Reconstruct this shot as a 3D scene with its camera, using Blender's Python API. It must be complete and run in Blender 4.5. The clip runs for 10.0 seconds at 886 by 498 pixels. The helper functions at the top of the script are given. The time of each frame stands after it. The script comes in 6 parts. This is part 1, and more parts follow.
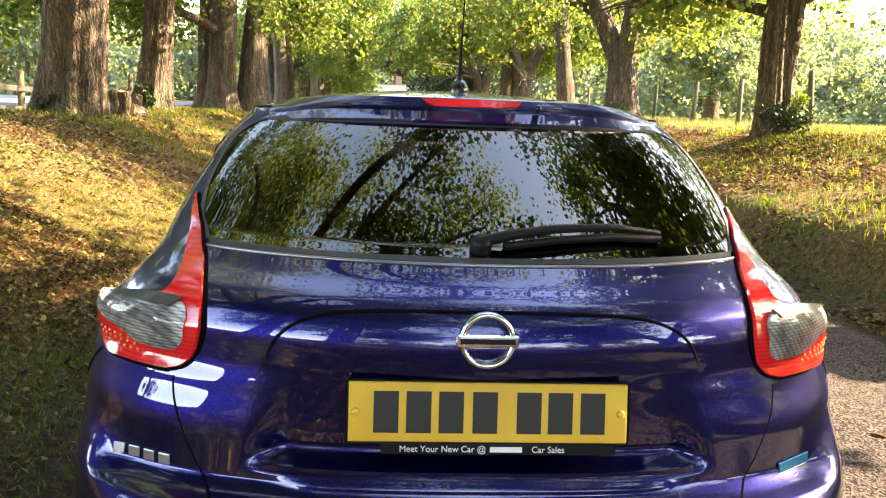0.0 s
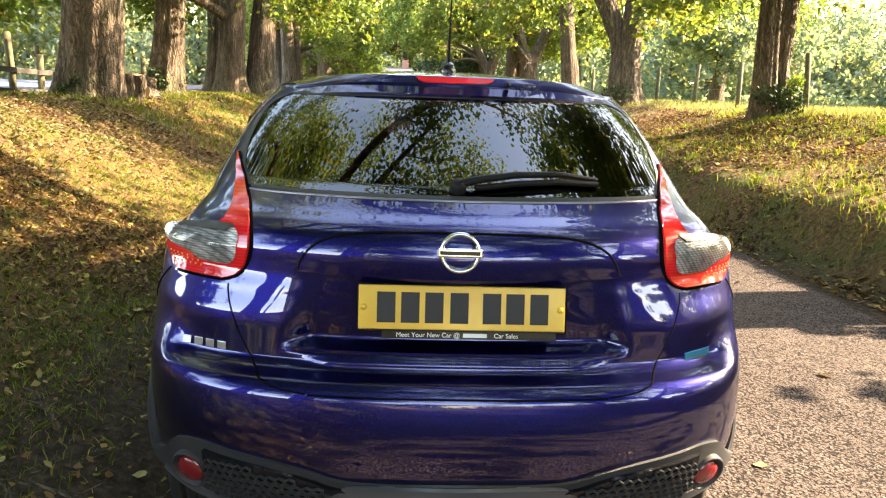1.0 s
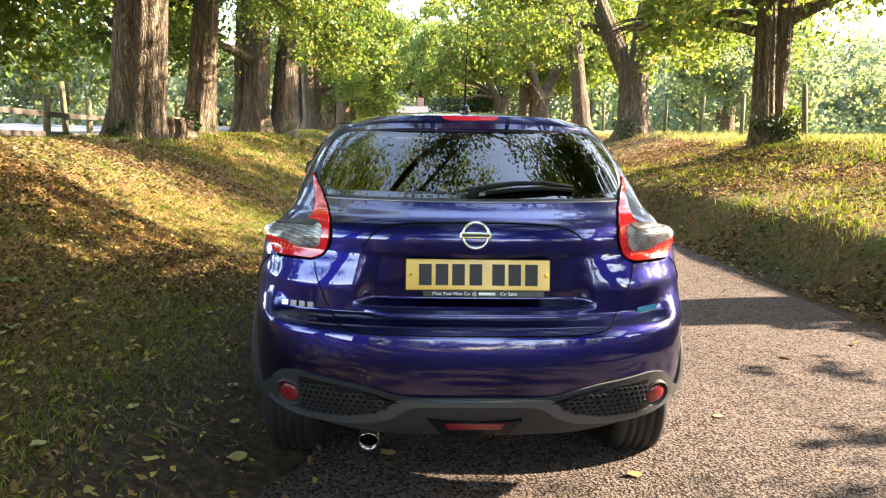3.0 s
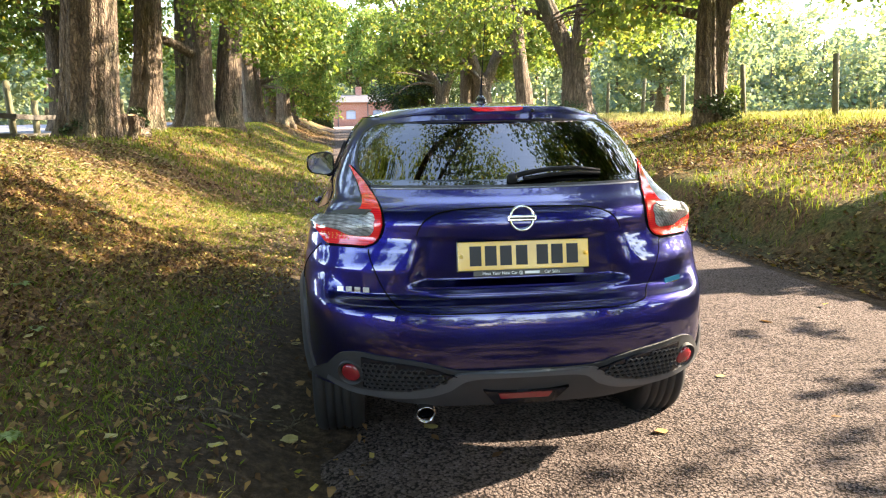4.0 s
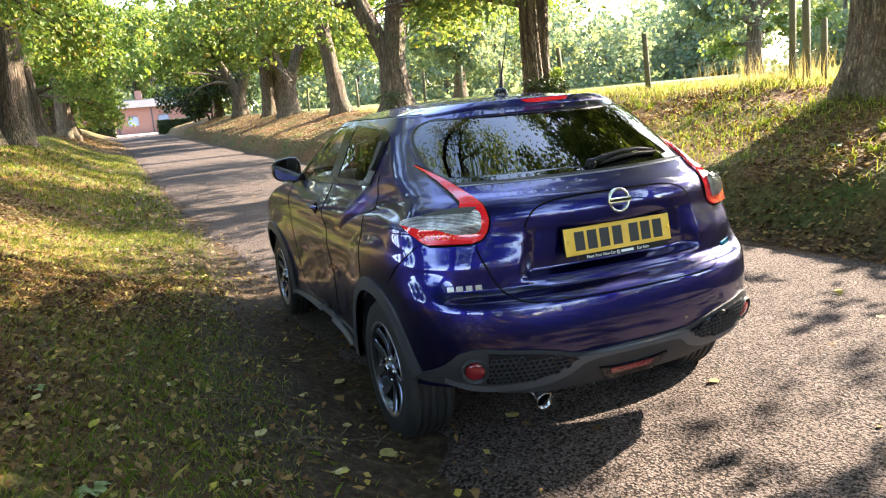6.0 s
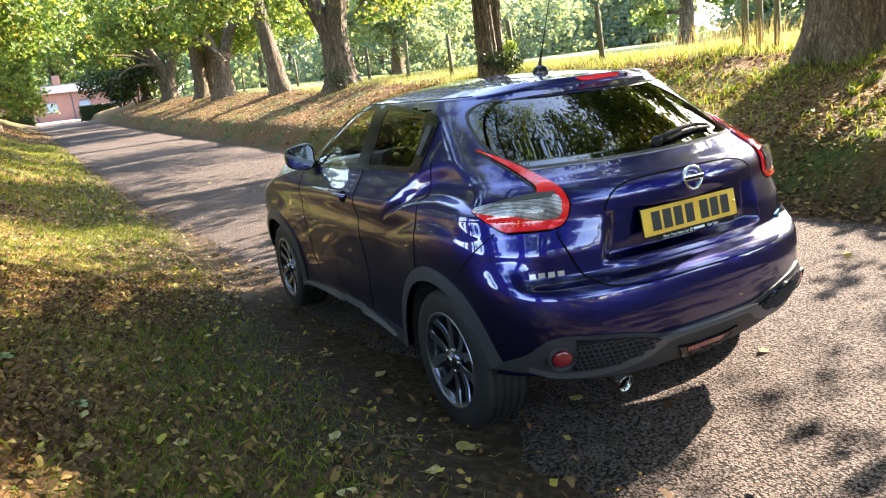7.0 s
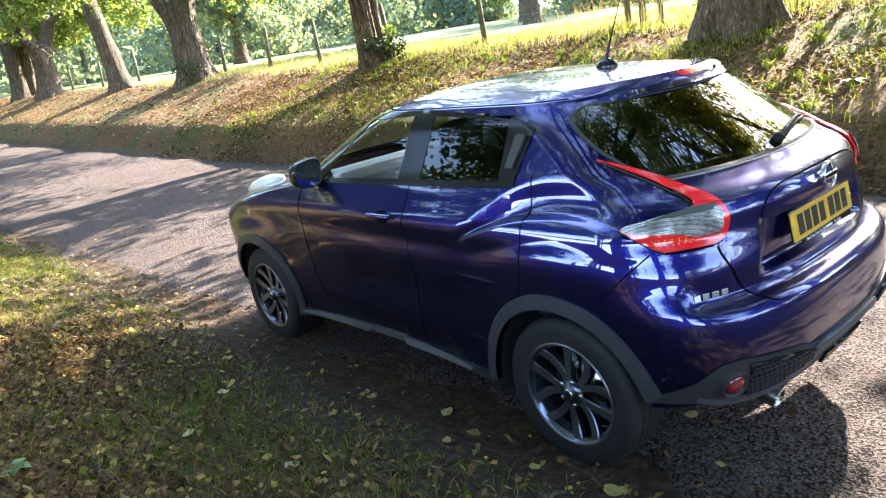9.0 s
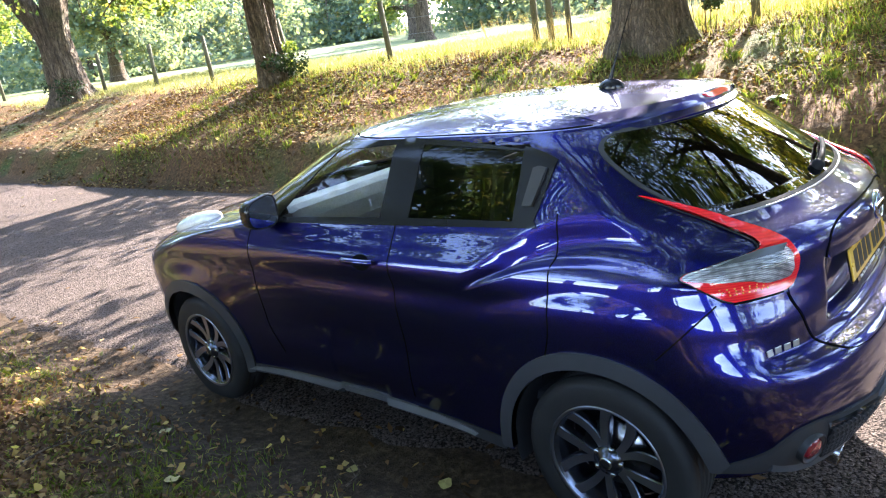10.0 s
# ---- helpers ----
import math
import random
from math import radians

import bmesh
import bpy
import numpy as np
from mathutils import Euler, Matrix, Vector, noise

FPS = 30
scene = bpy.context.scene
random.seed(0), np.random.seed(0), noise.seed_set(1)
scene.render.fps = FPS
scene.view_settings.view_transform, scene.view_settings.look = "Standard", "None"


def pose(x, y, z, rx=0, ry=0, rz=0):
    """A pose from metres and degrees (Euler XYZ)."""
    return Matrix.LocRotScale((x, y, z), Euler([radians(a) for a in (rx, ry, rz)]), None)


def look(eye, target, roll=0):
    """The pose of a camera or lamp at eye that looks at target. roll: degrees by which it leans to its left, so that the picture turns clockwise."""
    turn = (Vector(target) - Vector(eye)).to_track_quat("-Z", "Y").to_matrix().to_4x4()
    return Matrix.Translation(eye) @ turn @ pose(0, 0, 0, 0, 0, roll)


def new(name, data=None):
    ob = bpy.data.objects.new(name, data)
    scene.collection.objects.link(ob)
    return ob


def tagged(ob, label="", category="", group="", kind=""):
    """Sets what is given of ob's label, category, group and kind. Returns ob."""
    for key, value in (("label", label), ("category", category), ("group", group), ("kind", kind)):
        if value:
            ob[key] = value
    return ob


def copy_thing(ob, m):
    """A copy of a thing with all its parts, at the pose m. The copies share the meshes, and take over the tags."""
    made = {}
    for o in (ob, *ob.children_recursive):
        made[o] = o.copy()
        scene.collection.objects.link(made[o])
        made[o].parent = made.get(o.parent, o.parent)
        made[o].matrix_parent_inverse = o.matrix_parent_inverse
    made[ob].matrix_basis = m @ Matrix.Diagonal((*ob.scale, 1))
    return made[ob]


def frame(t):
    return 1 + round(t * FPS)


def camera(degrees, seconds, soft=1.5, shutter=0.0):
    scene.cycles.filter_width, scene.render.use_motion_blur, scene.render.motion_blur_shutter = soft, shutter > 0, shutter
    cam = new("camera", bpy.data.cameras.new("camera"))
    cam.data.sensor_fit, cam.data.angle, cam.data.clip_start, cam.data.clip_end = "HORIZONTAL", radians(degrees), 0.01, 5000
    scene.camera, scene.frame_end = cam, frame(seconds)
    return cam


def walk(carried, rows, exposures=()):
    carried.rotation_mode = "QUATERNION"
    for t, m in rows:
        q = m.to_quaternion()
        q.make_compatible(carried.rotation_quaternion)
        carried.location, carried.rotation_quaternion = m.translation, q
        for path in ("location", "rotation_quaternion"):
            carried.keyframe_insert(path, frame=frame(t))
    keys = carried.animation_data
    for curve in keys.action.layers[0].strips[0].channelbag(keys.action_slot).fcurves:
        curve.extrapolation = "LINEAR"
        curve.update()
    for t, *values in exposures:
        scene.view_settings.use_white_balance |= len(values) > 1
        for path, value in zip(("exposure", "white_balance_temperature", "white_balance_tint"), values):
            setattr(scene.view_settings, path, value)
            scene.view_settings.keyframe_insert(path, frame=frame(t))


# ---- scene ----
# ---- camera and its walk ----
cam = camera(62.9, 10.0, 1.2)
PATH = [
    (0, (-0.231, -1.184, 1.408), (-0.044, 0.778, 1.072), 2.1),
    (0.5, (-0.252, -1.42, 1.415), (-0.076, 0.54, 1.052), 2.1),
    (1, (-0.219, -1.664, 1.376), (-0.05, 0.293, 0.997), 2.0),
    (1.5, (-0.228, -1.894, 1.373), (-0.039, 0.061, 0.993), 1.6),
    (2, (-0.303, -2.14, 1.37), (-0.111, -0.178, 1.025), 1.4),
    (2.5, (-0.291, -2.336, 1.374), (-0.154, -0.363, 1.072), 1.2),
    (2.7, (-0.264, -2.407, 1.352), (-0.154, -0.43, 1.069), 0.9),
    (3.8, (-0.612, -2.592, 1.358), (-0.378, -0.631, 1.05), -0.4),
    (4, (-0.713, -2.625, 1.365), (-0.434, -0.67, 1.047), -1.0),
    (4.5, (-0.972, -2.553, 1.353), (-0.553, -0.627, 1.013), -2.0),
    (5, (-1.293, -2.454, 1.356), (-0.717, -0.568, 1.015), -2.7),
    (5.2, (-1.428, -2.45, 1.368), (-0.799, -0.581, 1.033), -3.1),
    (6.3, (-1.955, -2.204, 1.476), (-1.121, -0.428, 1.084), -5.9),
    (6.5, (-2.034, -2.131, 1.502), (-1.176, -0.372, 1.091), -6.3),
    (7, (-2.265, -1.969, 1.524), (-1.335, -0.256, 1.075), -7.0),
    (7.5, (-2.47, -1.837, 1.626), (-1.468, -0.176, 1.139), -7.6),
    (8, (-2.594, -1.597, 1.633), (-1.519, 0.007, 1.112), -8.6),
    (8.5, (-2.699, -1.33, 1.719), (-1.555, 0.215, 1.169), -9.2),
    (9, (-2.837, -1.014, 1.744), (-1.592, 0.452, 1.194), -9.4),
    (9.5, (-2.862, -0.745, 1.833), (-1.521, 0.631, 1.276), -9.6),
    (10, (-2.793, -0.381, 1.811), (-1.337, 0.872, 1.256), -9.2),
]
EXPOSURE = 3.5
walk(cam, [(t, look(eye, target, roll)) for t, eye, target, roll in PATH], [(0, EXPOSURE + 0.25, 8800, 16), (2, EXPOSURE + 0.2, 8300, 16), (4.5, EXPOSURE + 0.15, 7400, 16), (7, EXPOSURE + 0.2, 7000, 15), (8, EXPOSURE + 0.3, 6900, 15), (9, EXPOSURE + 0.42, 6350, 16), (10, EXPOSURE + 0.4, 6300, 19)])

# ---- daylight: low autumn sun from the right of the car, clear sky ----
SUN = Vector((1.9, 0.26, 1.0)).normalized()
world = bpy.data.worlds.new("world")
scene.world = world
world.use_nodes = True
wn, wl = world.node_tree.nodes, world.node_tree.links
sky = wn.new("ShaderNodeTexSky")
sky.sky_type, sky.sun_disc = "NISHITA", False
sky.sun_elevation = math.asin(SUN.z)
sky.sun_rotation = math.atan2(SUN.x, SUN.y)
sky.air_density, sky.dust_density, sky.ozone_density = 1.0, 0.8, 1.2
wl.new(sky.outputs[0], wn["Background"].inputs[0])
wn["Background"].inputs[1].default_value = 0.15
sun = new("sun", bpy.data.lights.new("sun", "SUN"))
sun.data.energy, sun.data.angle, sun.data.color = 3.5, radians(0.5), (1.0, 0.91, 0.77)
sun.matrix_world = look((40, 5.4, 21), Vector((40, 5.4, 21)) - SUN)
# ---- materials ----
def material(name, color=(0.5, 0.5, 0.5), rough=0.6, metal=0.0, **inputs):
    m = bpy.data.materials.new(name)
    m.use_nodes = True
    b = m.node_tree.nodes["Principled BSDF"]
    b.inputs["Base Color"].default_value = (*color, 1)
    b.inputs["Roughness"].default_value, b.inputs["Metallic"].default_value = rough, metal
    for key, value in inputs.items():
        b.inputs[key.replace("_", " ")].default_value = value
    return m


def node(m, kind, **inputs):
    n = m.node_tree.nodes.new(kind)
    for key, value in inputs.items():
        n.inputs[key].default_value = value
    return n


def link(m, a, b):
    m.node_tree.links.new(a, b)


def ramp(m, fac, stops):
    n = m.node_tree.nodes.new("ShaderNodeValToRGB")
    e = n.color_ramp.elements
    while len(e) < len(stops):
        e.new(0.5)
    for el, (p, c) in zip(e, stops):
        el.position, el.color = p, (*c, 1)
    link(m, fac, n.inputs[0])
    return n.outputs[0]


def coords(m):
    return m.node_tree.nodes.new("ShaderNodeTexCoord").outputs["Object"]


def noise_fac(m, scale, detail=4.0, rough=0.6, vec=None):
    n = node(m, "ShaderNodeTexNoise", Scale=scale, Detail=detail, Roughness=rough)
    link(m, vec or coords(m), n.inputs["Vector"])
    return n.outputs["Fac"]


def bsdf(m):
    return m.node_tree.nodes["Principled BSDF"]


def blend(m, fac, a, b, mode="MIX"):
    n = m.node_tree.nodes.new("ShaderNodeMix")
    n.data_type, n.blend_type = "RGBA", mode
    for sock, v in ((n.inputs[0], fac), (n.inputs[6], a), (n.inputs[7], b)):
        if isinstance(v, (int, float)):
            sock.default_value = v
        elif isinstance(v, tuple):
            sock.default_value = (*v, 1)
        else:
            link(m, v, sock)
    return n.outputs[2]


def bump(m, height, strength=0.3, distance=0.01, base=None):
    n = node(m, "ShaderNodeBump", Strength=strength, Distance=distance)
    link(m, height, n.inputs["Height"])
    if base:
        link(m, base, n.inputs["Normal"])
    link(m, n.outputs[0], bsdf(m).inputs["Normal"])
    return n.outputs[0]


def varied(name, stops, scale, rough=0.7, fine=60.0, strength=0.3, distance=0.004, metal=0.0, **inputs):
    """A surface with two scales of variation in colour, and fine relief."""
    m = material(name, stops[0][1], rough, metal, **inputs)
    big = ramp(m, noise_fac(m, scale), stops)
    small = noise_fac(m, fine, 5)
    c = blend(m, 0.35, big, ramp(m, small, [(0.3, (0.35, 0.35, 0.35)), (0.7, (0.9, 0.9, 0.9))]), "OVERLAY")
    link(m, c, bsdf(m).inputs["Base Color"])
    bump(m, small, strength, distance)
    return m


def leaf_material(name, stops, rough=0.5, glow=0.4):
    """Leaves: colour by leaf, light shining through."""
    m = material(name, stops[0][1], rough, Specular_IOR_Level=0.22)
    g = m.node_tree.nodes.new("ShaderNodeNewGeometry")
    c = ramp(m, g.outputs["Random Per Island"], stops)
    link(m, c, bsdf(m).inputs["Base Color"])
    t = node(m, "ShaderNodeBsdfTranslucent")
    link(m, blend(m, 1.0, c, (1.5, 1.42, 0.8), "MULTIPLY"), t.inputs[0])
    mix = node(m, "ShaderNodeMixShader", Fac=glow)
    link(m, bsdf(m).outputs[0], mix.inputs[1])
    link(m, t.outputs[0], mix.inputs[2])
    link(m, mix.outputs[0], m.node_tree.nodes["Material Output"].inputs[0])
    return m


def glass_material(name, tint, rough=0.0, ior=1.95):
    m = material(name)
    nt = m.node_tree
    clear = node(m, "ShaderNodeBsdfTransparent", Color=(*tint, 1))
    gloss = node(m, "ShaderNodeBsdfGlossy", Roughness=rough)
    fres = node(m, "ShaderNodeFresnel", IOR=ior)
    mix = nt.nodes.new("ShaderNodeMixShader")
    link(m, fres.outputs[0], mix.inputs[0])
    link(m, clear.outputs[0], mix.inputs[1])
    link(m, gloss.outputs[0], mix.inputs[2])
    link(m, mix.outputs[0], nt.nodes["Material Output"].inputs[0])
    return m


M_bark = material("bark", (0.16, 0.12, 0.09), 0.95)
_v = coords(M_bark)
_map = node(M_bark, "ShaderNodeMapping", Scale=(9, 9, 1.3))
link(M_bark, _v, _map.inputs[0])
_n = noise_fac(M_bark, 1.6, 7, 0.65, _map.outputs[0])
_big = noise_fac(M_bark, 0.9, 3)
_sway = node(M_bark, "ShaderNodeTexNoise", Scale=2.2, Detail=5.0, Roughness=0.65)
link(M_bark, _v, _sway.inputs["Vector"])
_swayed = M_bark.node_tree.nodes.new("ShaderNodeMix")
_swayed.data_type, _swayed.blend_type, _swayed.inputs[0].default_value = "RGBA", "LINEAR_LIGHT", 0.16
link(M_bark, _v, _swayed.inputs[6])
link(M_bark, _sway.outputs["Color"], _swayed.inputs[7])
_map2 = node(M_bark, "ShaderNodeMapping", Scale=(20, 20, 1.7))
link(M_bark, _swayed.outputs[2], _map2.inputs[0])
_plate = node(M_bark, "ShaderNodeTexVoronoi", Scale=1.0)
_plate.feature = "DISTANCE_TO_EDGE"
link(M_bark, _map2.outputs[0], _plate.inputs["Vector"])
_fiss = ramp(M_bark, _plate.outputs["Distance"], [(0.0, (0.20, 0.19, 0.18)), (0.20, (0.75, 0.75, 0.75)), (0.5, (1, 1, 1))])
_c = ramp(M_bark, _n, [(0.34, (0.075, 0.050, 0.031)), (0.50, (0.18, 0.128, 0.083)), (0.68, (0.30, 0.224, 0.150))])
_c = blend(M_bark, ramp(M_bark, _big, [(0.5, (0, 0, 0)), (0.68, (0.5, 0.5, 0.5))]), _c, (0.10, 0.12, 0.05))
_c = blend(M_bark, 0.75, _c, _fiss, "MULTIPLY")
link(M_bark, _c, bsdf(M_bark).inputs["Base Color"])
_rough_h = blend(M_bark, 0.45, _fiss, _n, "MULTIPLY")
bump(M_bark, _rough_h, 1.0, 0.06)

M_leaf_green = leaf_material("lime_leaf", [(0.0, (0.07, 0.125, 0.03)), (0.45, (0.11, 0.175, 0.042)), (0.8, (0.165, 0.22, 0.055)), (0.95, (0.23, 0.24, 0.06)), (1.0, (0.28, 0.20, 0.055))], 0.5, 0.4)
M_leaf_yellow = leaf_material("turning_leaf", [(0.0, (0.085, 0.14, 0.035)), (0.5, (0.13, 0.19, 0.05)), (0.86, (0.19, 0.23, 0.06)), (1.0, (0.27, 0.23, 0.065))], 0.5, 0.44)
# brighter yellow leaves, for backlit foliage reflected in the rear window
M_leaf_golden = leaf_material("backlit_golden_leaf", [(0.0, (0.14, 0.18, 0.03)), (0.5, (0.23, 0.25, 0.04)), (1.0, (0.36, 0.30, 0.05))], 0.5, 0.62)
# aerial haze over distant trees is put into this paler, bluer leaf colour
M_leaf_far = leaf_material("hazy_far_leaf", [(0.0, (0.10, 0.15, 0.12)), (0.5, (0.15, 0.20, 0.145)), (0.88, (0.21, 0.245, 0.135)), (1.0, (0.28, 0.265, 0.13))], 0.7, 0.5)
M_leaf_dark = leaf_material("evergreen_leaf", [(0.0, (0.018, 0.035, 0.014)), (0.7, (0.035, 0.06, 0.022)), (1.0, (0.07, 0.09, 0.03))], 0.45, 0.15)
M_litter = leaf_material("fallen_leaf", [(0.0, (0.040, 0.022, 0.011)), (0.45, (0.096, 0.053, 0.023)), (0.70, (0.18, 0.102, 0.042)), (0.85, (0.26, 0.165, 0.070)), (0.94, (0.35, 0.27, 0.09)), (1.0, (0.14, 0.15, 0.03))], 0.85, 0.2)
bsdf(M_litter).inputs["Specular IOR Level"].default_value = 0.2
M_litter_dry = leaf_material("dry_fallen_leaf", [(0.0, (0.058, 0.034, 0.020)), (0.4, (0.125, 0.077, 0.043)), (0.75, (0.20, 0.135, 0.080)), (0.93, (0.31, 0.235, 0.12)), (1.0, (0.16, 0.18, 0.05))], 0.85, 0.2)
M_litter_pale = leaf_material("pale_fallen_leaf", [(0.0, (0.18, 0.09, 0.03)), (0.4, (0.30, 0.19, 0.06)), (0.75, (0.42, 0.32, 0.075)), (0.9, (0.44, 0.38, 0.05)), (1.0, (0.24, 0.29, 0.05))], 0.8, 0.2)
M_grass = leaf_material("grass_blade", [(0.0, (0.060, 0.095, 0.014)), (0.6, (0.125, 0.175, 0.024)), (0.9, (0.24, 0.25, 0.05)), (1.0, (0.36, 0.29, 0.09))], 0.6, 0.4)
M_meadow = leaf_material("meadow_blade", [(0.0, (0.13, 0.155, 0.055)), (0.5, (0.20, 0.21, 0.085)), (0.85, (0.31, 0.285, 0.14)), (1.0, (0.40, 0.345, 0.20))], 0.6, 0.4)
M_straw = leaf_material("dry_stalk", [(0.0, (0.30, 0.24, 0.12)), (1.0, (0.45, 0.36, 0.20))], 0.7, 0.3)

# turf with leaf litter trodden in
M_ground = material("turf", (0.1, 0.12, 0.04), 0.95, Specular_IOR_Level=0.15)
_v = coords(M_ground)
_a = noise_fac(M_ground, 0.7, 6, 0.65, _v)
_b = noise_fac(M_ground, 22, 5, 0.7, _v)
_d = noise_fac(M_ground, 0.12, 3, 0.5, _v)
_turf = ramp(M_ground, _b, [(0.3, (0.030, 0.045, 0.012)), (0.55, (0.075, 0.105, 0.025)), (0.75, (0.15, 0.17, 0.05))])
_lit = ramp(M_ground, _b, [(0.3, (0.05, 0.028, 0.015)), (0.5, (0.14, 0.075, 0.035)), (0.7, (0.27, 0.15, 0.06))])
_sep = M_ground.node_tree.nodes.new("ShaderNodeSeparateXYZ")
link(M_ground, _v, _sep.inputs[0])
_far = node(M_ground, "ShaderNodeMapRange", **{"From Min": 7.6, "From Max": 8.8})
link(M_ground, _sep.outputs[0], _far.inputs["Value"])
_mixf = blend(M_ground, ramp(M_ground, _a, [(0.33, (0, 0, 0)), (0.54, (1, 1, 1))]), _turf, _lit)
_meadow = ramp(M_ground, _d, [(0.35, (0.125, 0.15, 0.058)), (0.65, (0.18, 0.195, 0.082))])
_edge = node(M_ground, "ShaderNodeMath")
_edge.operation = "ADD"
link(M_ground, _sep.outputs[0], _edge.inputs[0])
_wob = node(M_ground, "ShaderNodeMath")
_wob.operation, _wob.inputs[1].default_value = "MULTIPLY", 0.9
link(M_ground, _a, _wob.inputs[0])
link(M_ground, _wob.outputs[0], _edge.inputs[1])
_bare = node(M_ground, "ShaderNodeMapRange", **{"From Min": -1.75, "From Max": -1.0})
link(M_ground, _edge.outputs[0], _bare.inputs["Value"])
_bare2 = node(M_ground, "ShaderNodeMapRange", **{"From Min": 4.35, "From Max": 3.75})
link(M_ground, _edge.outputs[0], _bare2.inputs["Value"])
_bm2 = node(M_ground, "ShaderNodeMath")
_bm2.operation = "MULTIPLY"
link(M_ground, _bare.outputs[0], _bm2.inputs[0])
link(M_ground, _bare2.outputs[0], _bm2.inputs[1])
_soil = ramp(M_ground, _b, [(0.3, (0.022, 0.016, 0.010)), (0.5, (0.055, 0.038, 0.024)), (0.7, (0.115, 0.080, 0.050))])
_mixf = blend(M_ground, _bm2.outputs[0], _mixf, _soil)
link(M_ground, blend(M_ground, _far.outputs[0], _mixf, _meadow), bsdf(M_ground).inputs["Base Color"])
bump(M_ground, _b, 1.0, 0.045)

# worn tarmac: coarse rounded chippings with dark gaps between them
M_road = material("worn_tarmac", (0.2, 0.17, 0.15), 0.95, Specular_IOR_Level=0.15)
_v = coords(M_road)
_p = noise_fac(M_road, 0.8, 5, 0.6, _v)
_q = noise_fac(M_road, 160, 4, 0.7, _v)
_r = noise_fac(M_road, 14, 4, 0.6, _v)
_bend = node(M_road, "ShaderNodeTexNoise", Scale=60.0, Detail=2.0)
link(M_road, _v, _bend.inputs["Vector"])
_warp = M_road.node_tree.nodes.new("ShaderNodeMix")
_warp.data_type, _warp.blend_type, _warp.inputs[0].default_value = "RGBA", "LINEAR_LIGHT", 0.010
link(M_road, _v, _warp.inputs[6])
link(M_road, _bend.outputs["Color"], _warp.inputs[7])
_st = node(M_road, "ShaderNodeTexVoronoi", Scale=74.0)
link(M_road, _warp.outputs[2], _st.inputs["Vector"])
_sepc = M_road.node_tree.nodes.new("ShaderNodeSeparateColor")
link(M_road, _st.outputs["Color"], _sepc.inputs[0])
_far_off = node(M_road, "ShaderNodeMath")
_far_off.operation = "MULTIPLY_ADD"
_far_off.inputs[1].default_value = 0.45
link(M_road, _r, _far_off.inputs[0])
link(M_road, _st.outputs["Distance"], _far_off.inputs[2])
_gap = ramp(M_road, _far_off.outputs[0], [(0.55, (1, 1, 1)), (0.78, (0.80, 0.79, 0.78)), (0.88, (0.36, 0.34, 0.33)), (0.98, (0.08, 0.075, 0.07))])
_stone = ramp(M_road, _sepc.outputs[0], [(0.0, (0.094, 0.076, 0.068)), (0.6, (0.128, 0.105, 0.095)), (1.0, (0.170, 0.144, 0.132))])
_c = blend(M_road, 0.4, _stone, ramp(M_road, _q, [(0.36, (0.30, 0.29, 0.28)), (0.64, (0.68, 0.66, 0.65))]), "OVERLAY")
_c = blend(M_road, 0.55, _c, ramp(M_road, _p, [(0.35, (0.42, 0.40, 0.38)), (0.65, (0.58, 0.56, 0.54))]), "OVERLAY")
_c = blend(M_road, 0.9, _c, _gap, "MULTIPLY")
link(M_road, _c, bsdf(M_road).inputs["Base Color"])
_h = node(M_road, "ShaderNodeMath")
_h.operation = "MULTIPLY_ADD"
_h.inputs[1].default_value = 0.35
link(M_road, _q, _h.inputs[0])
link(M_road, _gap, _h.inputs[2])
bump(M_road, _h.outputs[0], 1.0, 0.026)

M_cutwood = varied("cut_wood", [(0.3, (0.30, 0.17, 0.08)), (0.6, (0.42, 0.27, 0.14)), (0.85, (0.24, 0.13, 0.07))], 6, 0.85, 40)
M_post = varied("weathered_post", [(0.3, (0.055, 0.050, 0.028)), (0.6, (0.098, 0.092, 0.046)), (0.8, (0.07, 0.092, 0.032))], 3, 0.9, 40)
# tree shade on the field fence is put into this darker rail colour
M_rail = varied("shaded_rail", [(0.3, (0.035, 0.030, 0.024)), (0.7, (0.062, 0.054, 0.042))], 4, 0.9, 40)
M_wire = material("fence_wire", (0.30, 0.29, 0.27), 0.5, 0.8)
M_brick = material("red_brick", (0.35, 0.15, 0.11), 0.9)
_bk = node(M_brick, "ShaderNodeTexBrick", Color1=(0.24, 0.085, 0.055, 1), Color2=(0.30, 0.125, 0.085, 1), Mortar=(0.30, 0.24, 0.20, 1), Scale=4.4)
_bm = node(M_brick, "ShaderNodeMapping", Rotation=(radians(90), 0, 0))
link(M_brick, coords(M_brick), _bm.inputs[0])
link(M_brick, _bm.outputs[0], _bk.inputs[0])
link(M_brick, blend(M_brick, 0.4, _bk.outputs[0], ramp(M_brick, noise_fac(M_brick, 0.6), [(0.3, (0.4, 0.4, 0.4)), (0.7, (0.62, 0.6, 0.6))]), "OVERLAY"), bsdf(M_brick).inputs["Base Color"])
M_slate = varied("roof_slate", [(0.3, (0.045, 0.045, 0.05)), (0.7, (0.08, 0.078, 0.08))], 2, 0.9, 9)
M_frame_blue = material("blue_grey_paint", (0.23, 0.30, 0.42), 0.5)
M_pane = material("window_pane", (0.35, 0.42, 0.52), 0.08)
M_track = varied("grey_gravel", [(0.3, (0.11, 0.106, 0.115)), (0.7, (0.16, 0.152, 0.16))], 0.8, 0.95, 30)
M_gravel = varied("pale_gravel", [(0.3, (0.40, 0.35, 0.30)), (0.7, (0.55, 0.49, 0.42))], 1.5, 0.95, 60)
